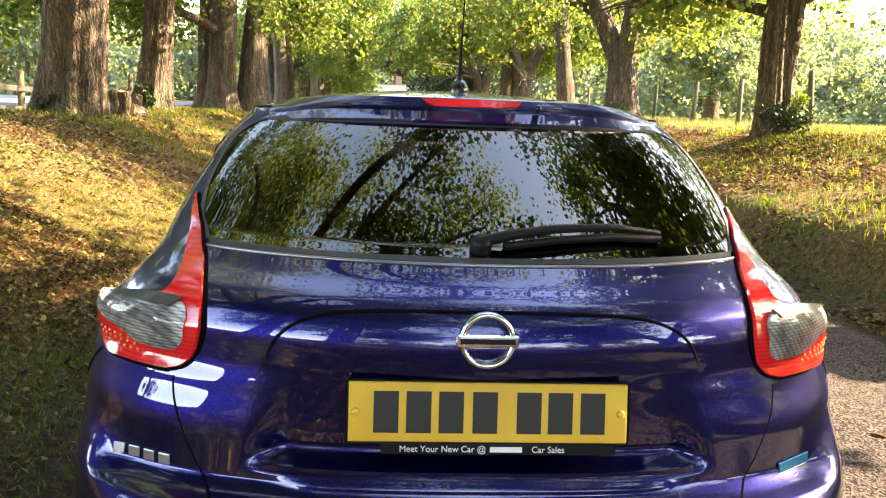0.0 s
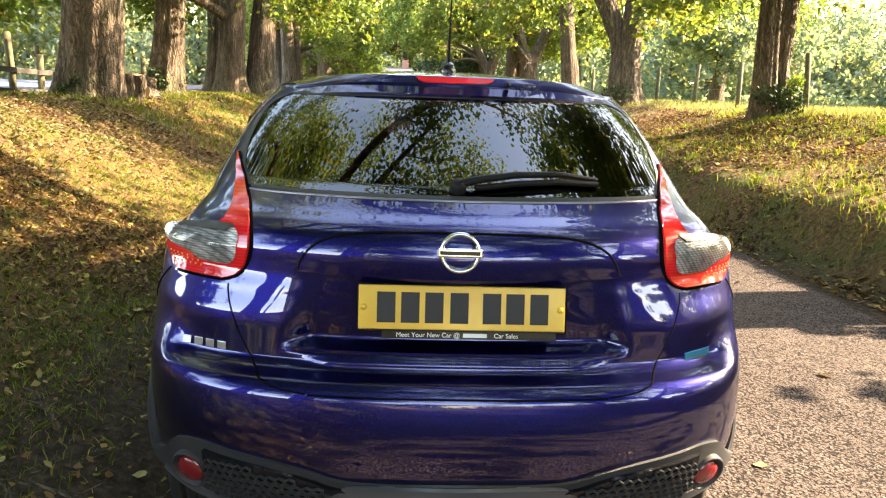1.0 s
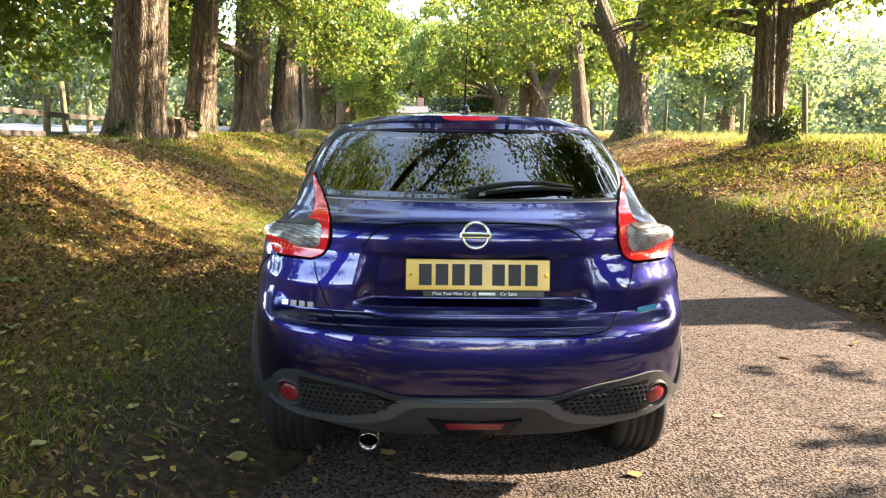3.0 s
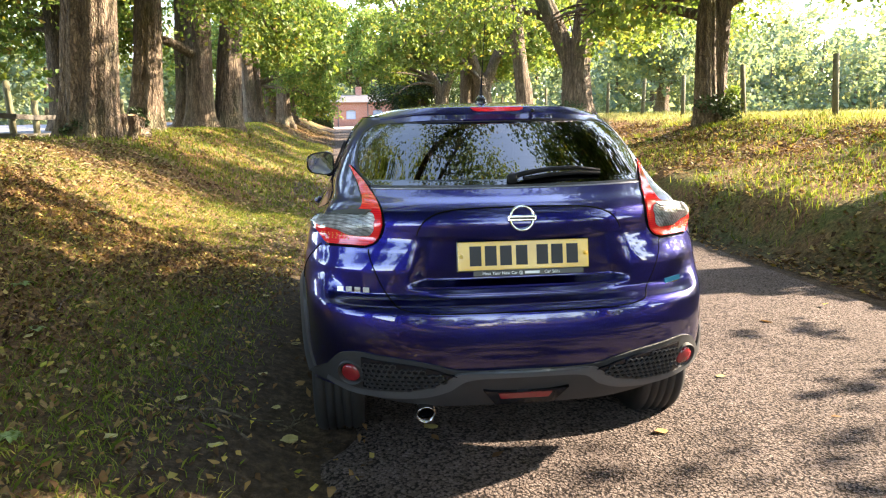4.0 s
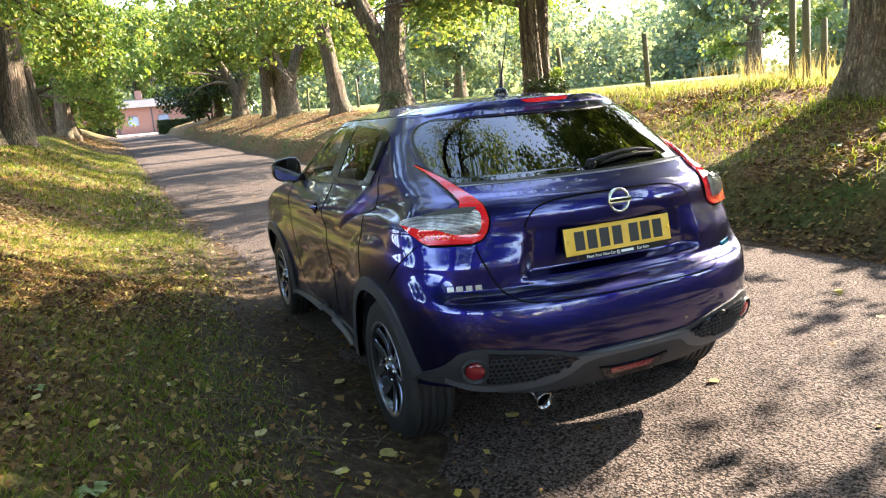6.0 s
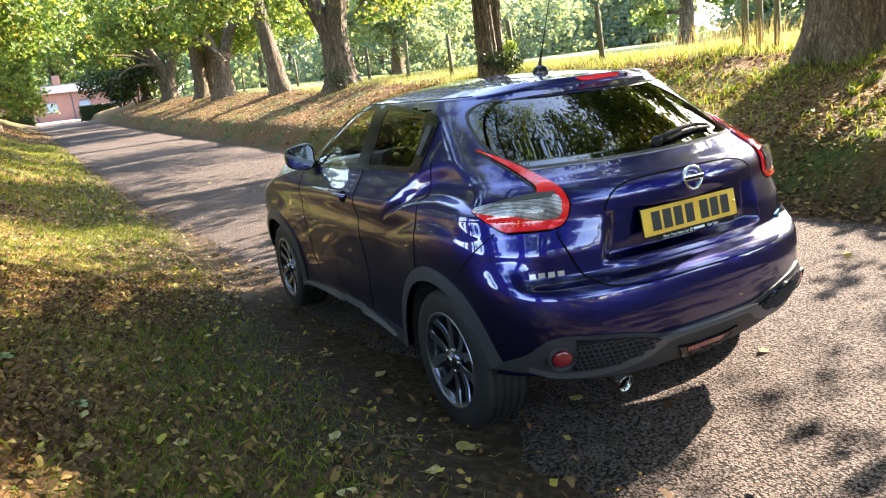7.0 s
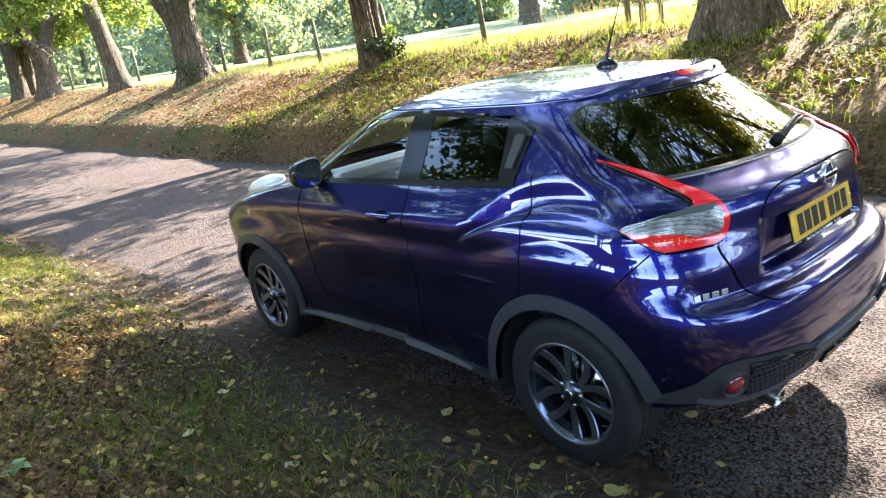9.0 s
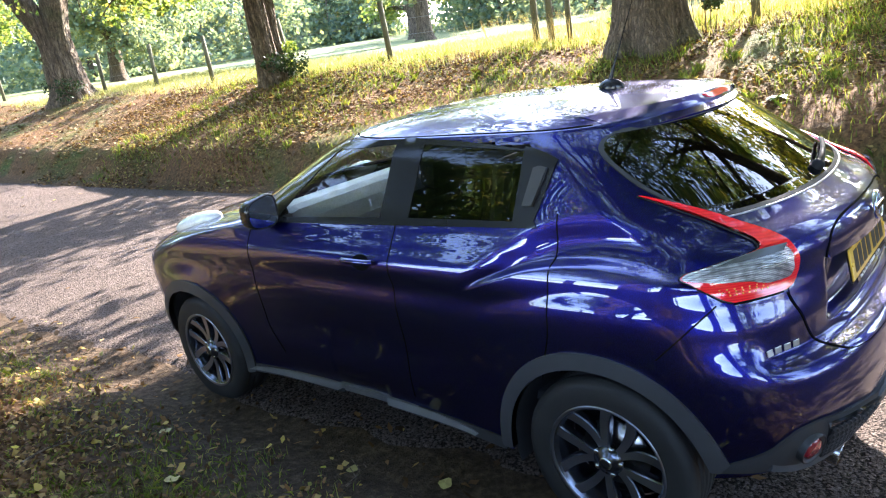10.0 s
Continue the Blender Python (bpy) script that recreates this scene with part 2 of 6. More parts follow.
# ---- helpers for meshes ----
def mesh_np(name, verts, faces, mat_, smooth=False):
    """A mesh object's data from arrays of vertices and of equal-sized faces."""
    verts, faces = np.asarray(verts, np.float32), np.asarray(faces, np.int32)
    me = bpy.data.meshes.new(name)
    k = faces.shape[1]
    me.vertices.add(len(verts))
    me.vertices.foreach_set("co", verts.ravel())
    me.loops.add(faces.size)
    me.loops.foreach_set("vertex_index", faces.ravel())
    me.polygons.add(len(faces))
    me.polygons.foreach_set("loop_start", np.arange(0, faces.size, k, dtype=np.int32))
    me.polygons.foreach_set("use_smooth", np.full(len(faces), smooth))
    me.update(calc_edges=True)
    if mat_:
        me.materials.append(mat_)
    return me


def part(name, me, parent=None, label=""):
    """Links a mesh as one object, under its thing."""
    ob = new(name, me)
    ob.parent = parent
    return tagged(ob, label)


def grid_faces(nu, nv, wrap=False):
    """Quads of a grid of nu rows by nv columns."""
    i, j = np.meshgrid(np.arange(nu - 1), np.arange(nv if wrap else nv - 1), indexing="ij")
    i, j = i.ravel(), j.ravel()
    k = (j + 1) % nv
    return np.stack([i * nv + j, i * nv + k, (i + 1) * nv + k, (i + 1) * nv + j], 1)


def bm_mesh(name, bm, mat_, smooth=False):
    me = bpy.data.meshes.new(name)
    for f in bm.faces:
        f.smooth = smooth
    bm.to_mesh(me)
    bm.free()
    if mat_:
        me.materials.append(mat_)
    return me


def box(bm, size, m=Matrix(), bevel=0.0):
    made = bmesh.ops.create_cube(bm, size=1, matrix=m @ Matrix.Diagonal((*size, 1)))
    if bevel:
        edges = {e for v in made["verts"] for e in v.link_edges}
        bmesh.ops.bevel(bm, geom=list(edges), offset=bevel, segments=2, affect="EDGES", profile=0.5)


def tubes(lines):
    """Vertices and quads of tapered tubes: each line is points, radii, sides and a flute depth."""
    verts, faces, n0 = [], [], 0
    for pts, radii, seg, flute in lines:
        pts, radii = np.asarray(pts, float), np.asarray(radii, float)
        tan = np.gradient(pts, axis=0)
        tan /= np.linalg.norm(tan, axis=1)[:, None] + 1e-9
        ref = np.where(np.abs(tan[:, 2:3]) > 0.8, np.array([[1.0, 0, 0]]), np.array([[0, 0, 1.0]]))
        a = np.cross(tan, ref)
        a /= np.linalg.norm(a, axis=1)[:, None] + 1e-9
        b = np.cross(tan, a)
        ang = np.linspace(0, 2 * np.pi, seg, endpoint=False)
        rr = radii[:, None] * (1 + flute * (0.6 * np.sin(5 * ang + pts[:, 2:3] * 0.3) + 0.4 * np.sin(9 * ang + 1.0 - pts[:, 2:3] * 0.5) + 0.3 * np.sin(3 * ang + 2 + pts[:, 2:3])))
        ring = pts[:, None, :] + rr[..., None] * (np.cos(ang)[None, :, None] * a[:, None, :] + np.sin(ang)[None, :, None] * b[:, None, :])
        verts.append(ring.reshape(-1, 3))
        faces.append(grid_faces(len(pts), seg, True) + n0)
        n0 += len(pts) * seg
    return np.concatenate(verts), np.concatenate(faces)


def leaf_quads(centres, size, rng, flat=0.0, length=1.25, curl=0.18):
    """Folded four-cornered leaves of random turn round the given centres."""
    n = len(centres)
    d = rng.normal(size=(n, 3))
    d[:, 2] *= 1 - flat
    d /= np.linalg.norm(d, axis=1)[:, None]
    up = rng.normal(size=(n, 3)) * (1 - flat * 0.8) + np.array([0, 0, 0.6 + 2.5 * flat])
    s = np.cross(d, up)
    s /= np.linalg.norm(s, axis=1)[:, None] + 1e-9
    w = np.cross(s, d)
    sz = size * rng.uniform(0.6, 1.25, n)[:, None]
    tip, back = d * sz * length * 0.5, -d * sz * length * 0.5
    side, lift = s * sz * 0.5, w * sz * curl
    v = np.stack([centres + back, centres + side + lift - 0.12 * tip, centres + tip, centres - side + lift - 0.12 * tip], 1)
    return v.reshape(-1, 3), np.arange(4 * n).reshape(n, 4)


def leaf_six(centres, size, rng, tilt=0.22):
    """Five-cornered fallen leaves lying almost flat, edges curled up."""
    n = len(centres)
    a = rng.uniform(0, 6.28, n)
    d = np.stack([np.cos(a), np.sin(a), rng.normal(size=n) * tilt], 1)
    s = np.stack([-np.sin(a), np.cos(a), rng.normal(size=n) * tilt], 1)
    sz = (size * rng.uniform(0.45, 1.3, n))[:, None]
    cu = (rng.uniform(-0.1, 0.32, n))[:, None] * np.array([[0, 0, 1.0]])
    pts = []
    for u, w in ((-0.52, 0.13), (-0.06, 0.44), (0.62, 0.0), (-0.06, -0.44), (-0.52, -0.13)):
        pts.append(centres + sz * (u * d + w * s * rng.uniform(0.75, 1.1, n)[:, None] + cu * abs(w) * 2))
    return np.stack(pts, 1).reshape(-1, 3), np.arange(5 * n).reshape(n, 5)


def spline(xs, ys):
    """A smooth curve through few values (monotone between them)."""
    xs, ys = np.asarray(xs, float), np.asarray(ys, float)
    h = np.diff(xs)
    dl = np.diff(ys) / h
    m = np.zeros(len(xs))
    m[0], m[-1] = dl[0], dl[-1]
    for i in range(1, len(xs) - 1):
        if dl[i - 1] * dl[i] > 0:
            w1, w2 = 2 * h[i] + h[i - 1], h[i] + 2 * h[i - 1]
            m[i] = (w1 + w2) / (w1 / dl[i - 1] + w2 / dl[i])

    def f(x):
        x = np.clip(np.asarray(x, float), xs[0], xs[-1])
        i = np.clip(np.searchsorted(xs, x, side="right") - 1, 0, len(h) - 1)
        t = (x - xs[i]) / h[i]
        return ((1 + 2 * t) * (1 - t) ** 2 * ys[i] + t * (1 - t) ** 2 * h[i] * m[i] + t * t * (3 - 2 * t) * ys[i + 1] + t * t * (t - 1) * h[i] * m[i + 1])
    return f


def lumps(x, y, seed, waves=7, size=1.0):
    """A smooth uneven field from a few sine waves."""
    r = np.random.default_rng(seed)
    out = 0
    for _ in range(waves):
        a, k, p = r.uniform(0, 6.28), r.uniform(0.5, 2.2) / size, r.uniform(0, 6.28)
        out = out + np.sin(k * (np.cos(a) * x + np.sin(a) * y) + p)
    return out / waves ** 0.5


# ---- ground: a lane in a shallow cutting between two banks ----
def soft(t, k=4.0):
    return k * np.log1p(np.exp(np.clip(t / k, -30, 30)))


def rise(y):
    return 0.0275 * (soft(y - 8.5) - soft(y - 92))


section = spline([-400, -60, -9, -6, -5.0, -4.3, -3.6, -2.8, -2.0, -1.55, -1.2, -0.85, 3.4, 3.72, 3.9, 4.05, 4.2, 4.6, 5.4, 6.2, 6.9, 7.6, 9, 30, 90, 400],
                 [1.2, 1.15, 1.15, 1.22, 1.27, 1.25, 1.02, 0.62, 0.29, 0.2, 0.1, 0.0, 0.0, 0.05, 0.20, 0.40, 0.53, 0.67, 0.86, 1.04, 1.21, 1.34, 1.42, 1.30, 2.0, 8.0])


def height(x, y):
    x, y = np.asarray(x, float), np.asarray(y, float)
    off = np.clip(np.maximum(-0.9 - x, x - 3.6), 0, 1)
    x = x + np.where(x > 3, 0.10 * lumps(y, y * 0.7, 8, size=0.7) * np.clip((x - 3.3) / 0.4, 0, 1), 0)
    return section(x) + rise(y) + off * (0.04 * lumps(x, y, 5, size=0.9) + 0.012 * lumps(x, y, 6, size=0.25))


def steps(knots):
    """Coordinates with a spacing that changes from stretch to stretch: (from, to, step)."""
    out = [np.arange(a, b, s) for a, b, s in knots]
    return np.append(np.concatenate(out), knots[-1][1])


gx = steps([(-420, -60, 40), (-60, -12, 4), (-12, -6, 0.6), (-6, 8.4, 0.09), (8.4, 14, 0.5), (14, 60, 4), (60, 420, 40)])
gy = steps([(-420, -60, 40), (-60, -12, 4), (-12, -3, 0.5), (-3, 12, 0.09), (12, 30, 0.3), (30, 100, 1.5), (100, 420, 40)])
GX, GY = np.meshgrid(gx, gy, indexing="ij")
GZ = height(GX, GY) - np.where((GX > -0.42) & (GX < 3.1), 0.03, 0.0)
ground = tagged(new("ground", mesh_np("ground", np.stack([GX, GY, GZ], -1).reshape(-1, 3), grid_faces(len(gx), len(gy)), M_ground, True)),
                "grassy verges and banks strewn with autumn leaves", "ground", kind="structure")

# the lane: worn tarmac with a crumbling edge
ry = steps([(-60, -6, 2), (-6, 16, 0.12), (16, 82, 0.6)])
cols = np.concatenate([[0.0, 0.012], np.linspace(0.03, 0.97, 40), [0.988, 1.0]])
RY, RC = np.meshgrid(ry, cols, indexing="ij")
left = -0.78 - 0.002 * (RY - 10) + 0.09 * lumps(RY, RY * 0.3, 11, size=0.5) + 0.04 * lumps(RY, RY, 12, size=0.12)
right = 3.46 - 0.004 * (RY - 5) - 0.22 * np.exp(-((RY - 2.6) / 2.2) ** 2) + 0.05 * lumps(RY, RY * 0.3, 13, size=0.6)
RX = left + (right - left) * RC
RZ = rise(RY) + 0.012 + 0.03 * np.sin(np.pi * RC) * 0.6 + 0.006 * lumps(RX, RY, 14, size=0.4)
RZ = RZ - np.where((RC == 0) | (RC == 1), 0.016, 0.0)
tagged(new("road", mesh_np("road", np.stack([RX, RY, RZ], -1).reshape(-1, 3), grid_faces(len(ry), len(cols)), M_road, True)),
       "narrow worn tarmac lane with crumbling edges", "road", kind="structure")
fy, fx = np.meshgrid(np.linspace(80, 91, 12), np.linspace(-14, 14, 12), indexing="ij")
tagged(new("forecourt", mesh_np("forecourt", np.stack([fx, fy, height(fx * 0, fy) + 0.05], -1).reshape(-1, 3), grid_faces(12, 12), M_gravel, True)),
       "pale sunlit gravel forecourt before the house", "forecourt", kind="structure")


# the pale track across the left-hand field
fy, fx = np.meshgrid(np.linspace(17, 52, 36), np.linspace(-42, -9.5, 34), indexing="ij")
tagged(new("track", mesh_np("track", np.stack([fx, fy, height(fx, fy) + 0.03], -1).reshape(-1, 3), grid_faces(36, 34), M_track, True)),
       "pale grey gravel track beyond the field fence", "track", kind="structure")


# ---- trees ----
def step_down(h, at):
    return 1 / (1 + np.exp((h - at) / 0.2))


def bole(pts, radii, seed, seg=44):
    """A ridged and buttressed trunk along a line."""
    v, f = tubes([(pts, radii, seg, 0.0)])
    ring = v.reshape(len(pts), seg, 3)
    ang = np.linspace(0, 2 * np.pi, seg, endpoint=False)[None, :]
    z = pts[:, 2:3]
    sway = 0.35 * np.sin(0.9 * z + seed) + 0.2 * np.sin(2.3 * z + 2 * seed)
    k = 4 + seed % 3
    ridge = 0.055 * np.sin(k * ang + seed + sway) + 0.035 * np.sin((2 * k + 1) * ang + 1.7 * seed - sway) + 0.022 * np.abs(np.sin(8 * ang + 1.5 * sway + seed)) - 0.02
    if seg > 90:
        n = int(105 * float(radii[len(radii) // 3]) / 2)
        wave = 1.8 * np.sin(0.8 * z + 3 * ang + seed) + 1.1 * np.sin(2.1 * z + 5 * ang + 2 * seed)
        ridge = ridge + 0.035 * np.abs(np.sin(n * ang + wave)) - 0.02
    root = 0.12 * np.exp(-np.clip(z, 0, 9) / 0.30) * np.sin((k + 1) * ang + 0.6 * seed)
    burl = 0.0
    r = np.random.default_rng(seed + 500)
    for _ in range(5):
        a0, z0, w = r.uniform(0, 6.28), r.uniform(0.8, 5.0), r.uniform(0.12, 0.3)
        d = np.angle(np.exp(1j * (ang - a0)))
        burl = burl + r.uniform(0.06, 0.16) * np.exp(-(d / 0.4) ** 2 - ((z - z0) / w) ** 2)
    ring = pts[:, None, :] + (ring - pts[:, None, :]) * (1 + ridge + root + burl)[..., None]
    return ring.reshape(-1, 3), f


def grow(seed, r, tall, lean=(0, 0), stems=1, fork=0.0, spread=4.5, low=3.0, leaves=22000, leaf=0.13, limbs=9, seg=22, hang=0.5, flare=0.5, first=2.6, clear=None, trim=None, airy=None, apart=0.5, shoots=None):
    """Branch lines and leaf centres of a broad-leaved tree."""
    rng = np.random.default_rng(seed)
    lines, tips, boles = [], [], []
    for s in range(stems):
        a = 6.28 * s / max(stems, 1) + rng.uniform(0, 1)
        off = np.array([np.cos(a), np.sin(a), 0]) * (r * (apart if stems == 2 else 0.8) if stems > 1 and not fork else 0)
        h = tall * rng.uniform(0.85, 1.0)
        t = np.linspace(0, 1, 48) ** 1.5
        out = np.array([np.cos(a), np.sin(a)]) * (0.9 if fork else 0.28 if stems > 1 else 0)
        part_ = soft(t * h - fork, 0.25) / h if fork else t
        px = off[0] + lean[0] * t + out[0] * part_ * 1.4 * (4.2 if fork else 1) + 0.12 * np.sin(4 * t + seed)
        py = off[1] + lean[1] * t + out[1] * part_ * 1.4 * (4.2 if fork else 1) + 0.12 * np.cos(5 * t + seed)
        pz = -0.35 + (h + 0.35) * t
        r0 = r * (1 if stems == 1 else 0.78 if stems == 2 else 0.62)
        if fork:
            r0 = r * (0.66 + 0.34 * step_down(t * h, fork))
        rad = r0 * (1 - 0.85 * t ** 1.5) * (1 + flare * np.exp(-np.clip(pz, 0, 9) / 0.35)) * (1 + 0.05 * np.sin(9 * t + seed))
        boles.append((np.stack([px, py, pz], 1), rad, seed + 3 * s, 2 * seg))
        for k in range(limbs):
            u = rng.uniform(first / tall, 0.96)
            i = int(np.searchsorted(t, u))
            base = np.array([px[i], py[i], pz[i]])
            az = rng.uniform(0, 6.28) if stems == 1 else a + rng.uniform(-1.4, 1.4)
            reach = spread * rng.uniform(0.55, 1.0) * (1 - 0.45 * u)
            q = np.linspace(0, 1, 9)
            climb = rng.uniform(0.25, 1.1) * reach * 0.7
            bend = rng.uniform(-0.5, 0.5)
            lx = base[0] + reach * q * np.cos(az + bend * q)
            ly = base[1] + reach * q * np.sin(az + bend * q)
            lz = base[2] + climb * q - hang * reach * 0.35 * q ** 2
            lr = max(0.03, rad[i] * rng.uniform(0.4, 0.62)) * (1 - 0.85 * q) + 0.008
            line = np.stack([lx, ly, lz], 1)
            lines.append((line, lr, 8, 0.03))
            for _ in range(7):
                j = rng.integers(3, 9)
                az2, len2 = az + rng.uniform(-1.5, 1.5), rng.uniform(0.6, 1.7)
                w = np.linspace(0, 1, 6)
                sub = line[j] + np.stack([len2 * w * np.cos(az2), len2 * w * np.sin(az2), len2 * (rng.uniform(-0.2, 0.6) * w - hang * 0.7 * w ** 2)], 1)
                lines.append((sub, 0.02 * (1 - 0.8 * w) + 0.004, 4, 0))
                tips.append(sub[2:])
            tips.append(line[5:])
    tips = np.concatenate(tips)
    tips = tips[tips[:, 2] > low - 0.6]
    n = len(tips)
    clump = tips[rng.integers(0, n, leaves // 12)] + rng.normal(size=(leaves // 12, 3)) * 0.38
    centre = np.repeat(clump, 12, 0) + rng.normal(size=(leaves // 12 * 12, 3)) * np.array([0.2, 0.2, 0.14])
    centre = centre[centre[:, 2] > low - 0.9]
    if clear:
        centre = centre[(centre[:, 0] < clear[0]) | (centre[:, 2] > clear[1])]
    if trim is not None:
        centre = centre[centre[:, 0] > trim]
    if airy:
        # upper crown thinned so sun reaches the verge: (from y, from z, share of leaf clumps left)
        left_on = np.repeat(rng.uniform(size=len(centre) // 6 + 1) < airy[2], 6)[:len(centre)]
        centre = centre[(centre[:, 1] < airy[0]) | (centre[:, 2] < airy[1]) | left_on]
    if shoots:
        # unseen shoots added to hide the sunlit upper trunk in reflections: (from z, to z, leaves)
        line = boles[0][0]
        h = rng.uniform(shoots[0], shoots[1], shoots[2] // 8)
        a, d = rng.uniform(0, 6.28, len(h)), r + rng.uniform(0.0, 0.5, len(h))
        bud = np.stack([np.interp(h, line[:, 2], line[:, 0]) + d * np.cos(a), np.interp(h, line[:, 2], line[:, 1]) + d * np.sin(a), h], 1)
        centre = np.concatenate([centre, np.repeat(bud, 8, 0) + rng.normal(size=(8 * len(h), 3)) * 0.09])
    return lines, centre, rng, boles


def tree(seed, label, mat_=None, leaf=0.13, **shape):
    lines, centre, rng, boles = grow(seed, leaf=leaf, **shape)
    thing = tagged(new("tree"), label, "tree", "trees along the lane")
    v, f = tubes(lines)
    for b in boles:
        vb, fb = bole(*b)
        f = np.concatenate([f, fb + len(v)])
        v = np.concatenate([v, vb])
    part("trunk", mesh_np("trunk", v, f, M_bark, True), thing, "ridged grey-brown bark")
    v, f = leaf_quads(centre, leaf, rng)
    part("crown", mesh_np("crown", v, f, mat_ or M_leaf_green), thing, "green leaves turning yellow")
    return thing


def stand(ob, x, y, turn=0.0, scale=1.0, sink=0.0):
    ob.matrix_basis = pose(x, y, float(height(x, y)) - sink, 0, 0, turn) @ Matrix.Scale(scale, 4)
    return ob


def copy_at(ob, x, y, turn, scale=1.0):
    c = copy_thing(ob, pose(x, y, float(height(x, y)), 0, 0, turn))
    c.scale = (scale,) * 3
    return c


lime_big = stand(tree(1, "massive old lime tree with ridged bark", r=0.41, seg=56, tall=13, lean=(1.3, 0.0), spread=5.2, low=3.2, limbs=17, first=3.2, leaves=30000, leaf=0.115, hang=0.9, flare=0.2, shoots=(2.7, 6.0, 6400)), -4.9, 10.1, 0)
lime_slim = stand(tree(2, "slender lime tree with rough bark", r=0.33, tall=12, spread=4.8, low=2.2, limbs=16, lean=(1.6, 0.3), first=2.9, leaves=34000, leaf=0.112, hang=1.3, seg=56), -5.3, 15.4, 40)
lime_multi = stand(tree(3, "many-stemmed old lime tree", r=0.72, tall=12, stems=3, lean=(1.0, 0.0), spread=4.8, low=2.6, limbs=7, flare=0.45, leaves=38000, leaf=0.115, hang=0.9), -5.0, 23.2, 10)
stand(tree(8, "lime tree with leaves hanging low", r=0.42, tall=12, spread=4.6, low=1.0, limbs=20, leaves=28000, leaf=0.16, hang=1.5, first=2.0), -3.9, 43, 10)
stand(tree(4, "forked lime tree with yellowing leaves", M_leaf_yellow, r=0.50, tall=12, stems=4, fork=1.9, spread=5.2, low=2.9, limbs=7, leaves=42000, leaf=0.115, hang=1.1, first=3.2), 7.5, 21.9, 80)
stand(tree(5, "twin-stemmed lime tree on the bank", M_leaf_yellow, r=0.27, tall=7.2, stems=2, lean=(-0.4, -0.4), spread=5.4, low=2.5, limbs=17, first=2.5, leaves=42000, leaf=0.125, hang=0.7, trim=-2.6, airy=(-9, 3.3, 0.30), apart=0.34, seg=40), 7.2, 11.8, -15)
stand(tree(6, "stout lime tree on top of the bank", r=0.41, tall=14, spread=4.4, low=2.3, limbs=28, first=3.0, flare=0.5, leaves=32000, leaf=0.14, hang=1.4, clear=(0.8, 2.9), airy=(0.5, 3.3, 0.34), seg=60), 7.15, 3.7, 0)
far_stems = stand(tree(10, "many-stemmed lime tree further up the lane", r=0.55, tall=12, stems=3, spread=4.8, low=3.2, limbs=7, leaves=14000, leaf=0.2, hang=1.0, seg=12), -5.1, 49, 200)
far_leafy = stand(tree(11, "leafy lime tree further up the lane", r=0.42, tall=12, spread=4.6, low=1.0, limbs=20, leaves=17000, leaf=0.2, hang=1.5, first=2.0, seg=12), -4.1, 54, 120)
far_fork = stand(tree(12, "forked lime tree further up the lane", M_leaf_yellow, r=0.48, tall=12, stems=2, fork=1.7, spread=5.2, low=3.2, limbs=12, leaves=14000, leaf=0.2, hang=1.1, seg=12), 7.4, 37.3, 10)
lime_curved = tree(15, "bowed lime tree on the bank", M_leaf_yellow, r=0.34, tall=12, lean=(-1.1, -0.4), spread=5.0, low=2.9, limbs=14, first=3.0, leaves=16000, leaf=0.2, hang=1.2, seg=14)
stand(lime_curved, 7.4, 28.4)
for src, x, y, turn, s in ((far_fork, -5.5, 108, 70, 1.35), (far_stems, 2.5, 112, 50, 1.4), (far_fork, -1.0, 122, 190, 1.5), (lime_multi, -5.3, 36.5, 130, 0.85), (far_leafy, -5.0, 68, 250, 0.95), (far_leafy, 1.2, 118, 40, 1.7), (far_stems, -3.4, 116, 10, 1.6), (far_leafy, 5.0, 104, 160, 1.4),
                           (far_stems, 7.4, 43, 200, 1.0), (far_fork, 7.3, 53, 330, 1.05), (far_leafy, 7.6, 66, 100, 0.9),
                           # these six are out of view, added for reflections and shade
                           (lime_big, -7.5, 3.6, 130, 0.95), (lime_slim, -5.6, -4.2, 30, 1.1), (far_stems, -5.4, -9.5, 150, 1.1), (far_leafy, -5.2, -20, 10, 1.05),
                           (far_fork, 8.0, -6.8, 200, 1.15), (far_fork, 7.6, -13.0, 120, 1.1)):
    copy_at(src, x, y, turn, s)

# out of view: added to dapple the lane and fill the rear window's reflection
stand(tree(7, "young lime tree with low thin golden-leaved branches, added unseen to dapple the lane", M_leaf_golden, r=0.18, tall=10, spread=3.9, low=1.6, limbs=26, first=1.5, leaves=13000, leaf=0.13, hang=0.9), 8.9, -0.7, 60)
# unseen overhead crown, put here for the foliage mirrored in the rear window
stand(tree(9, "spreading old lime tree added unseen over the lane for the rear window's reflection", M_leaf_yellow, r=0.5, tall=16, spread=12.0, low=5.0, limbs=44, first=5.0, leaves=84000, leaf=0.12, hang=0.7, flare=0.5), -5.0, 0.2, 75)
# unseen tree whose high crown covers bare sky in the rear window's reflection
stand(tree(17, "tall lime tree with a high spreading crown, added unseen to fill a reflection", M_leaf_yellow, r=0.32, tall=15, spread=7.0, low=7.6, limbs=26, first=7.4, leaves=30000, leaf=0.13, hang=0.8, lean=(-1.4, 0.5)), 7.3, -3.0, 0)


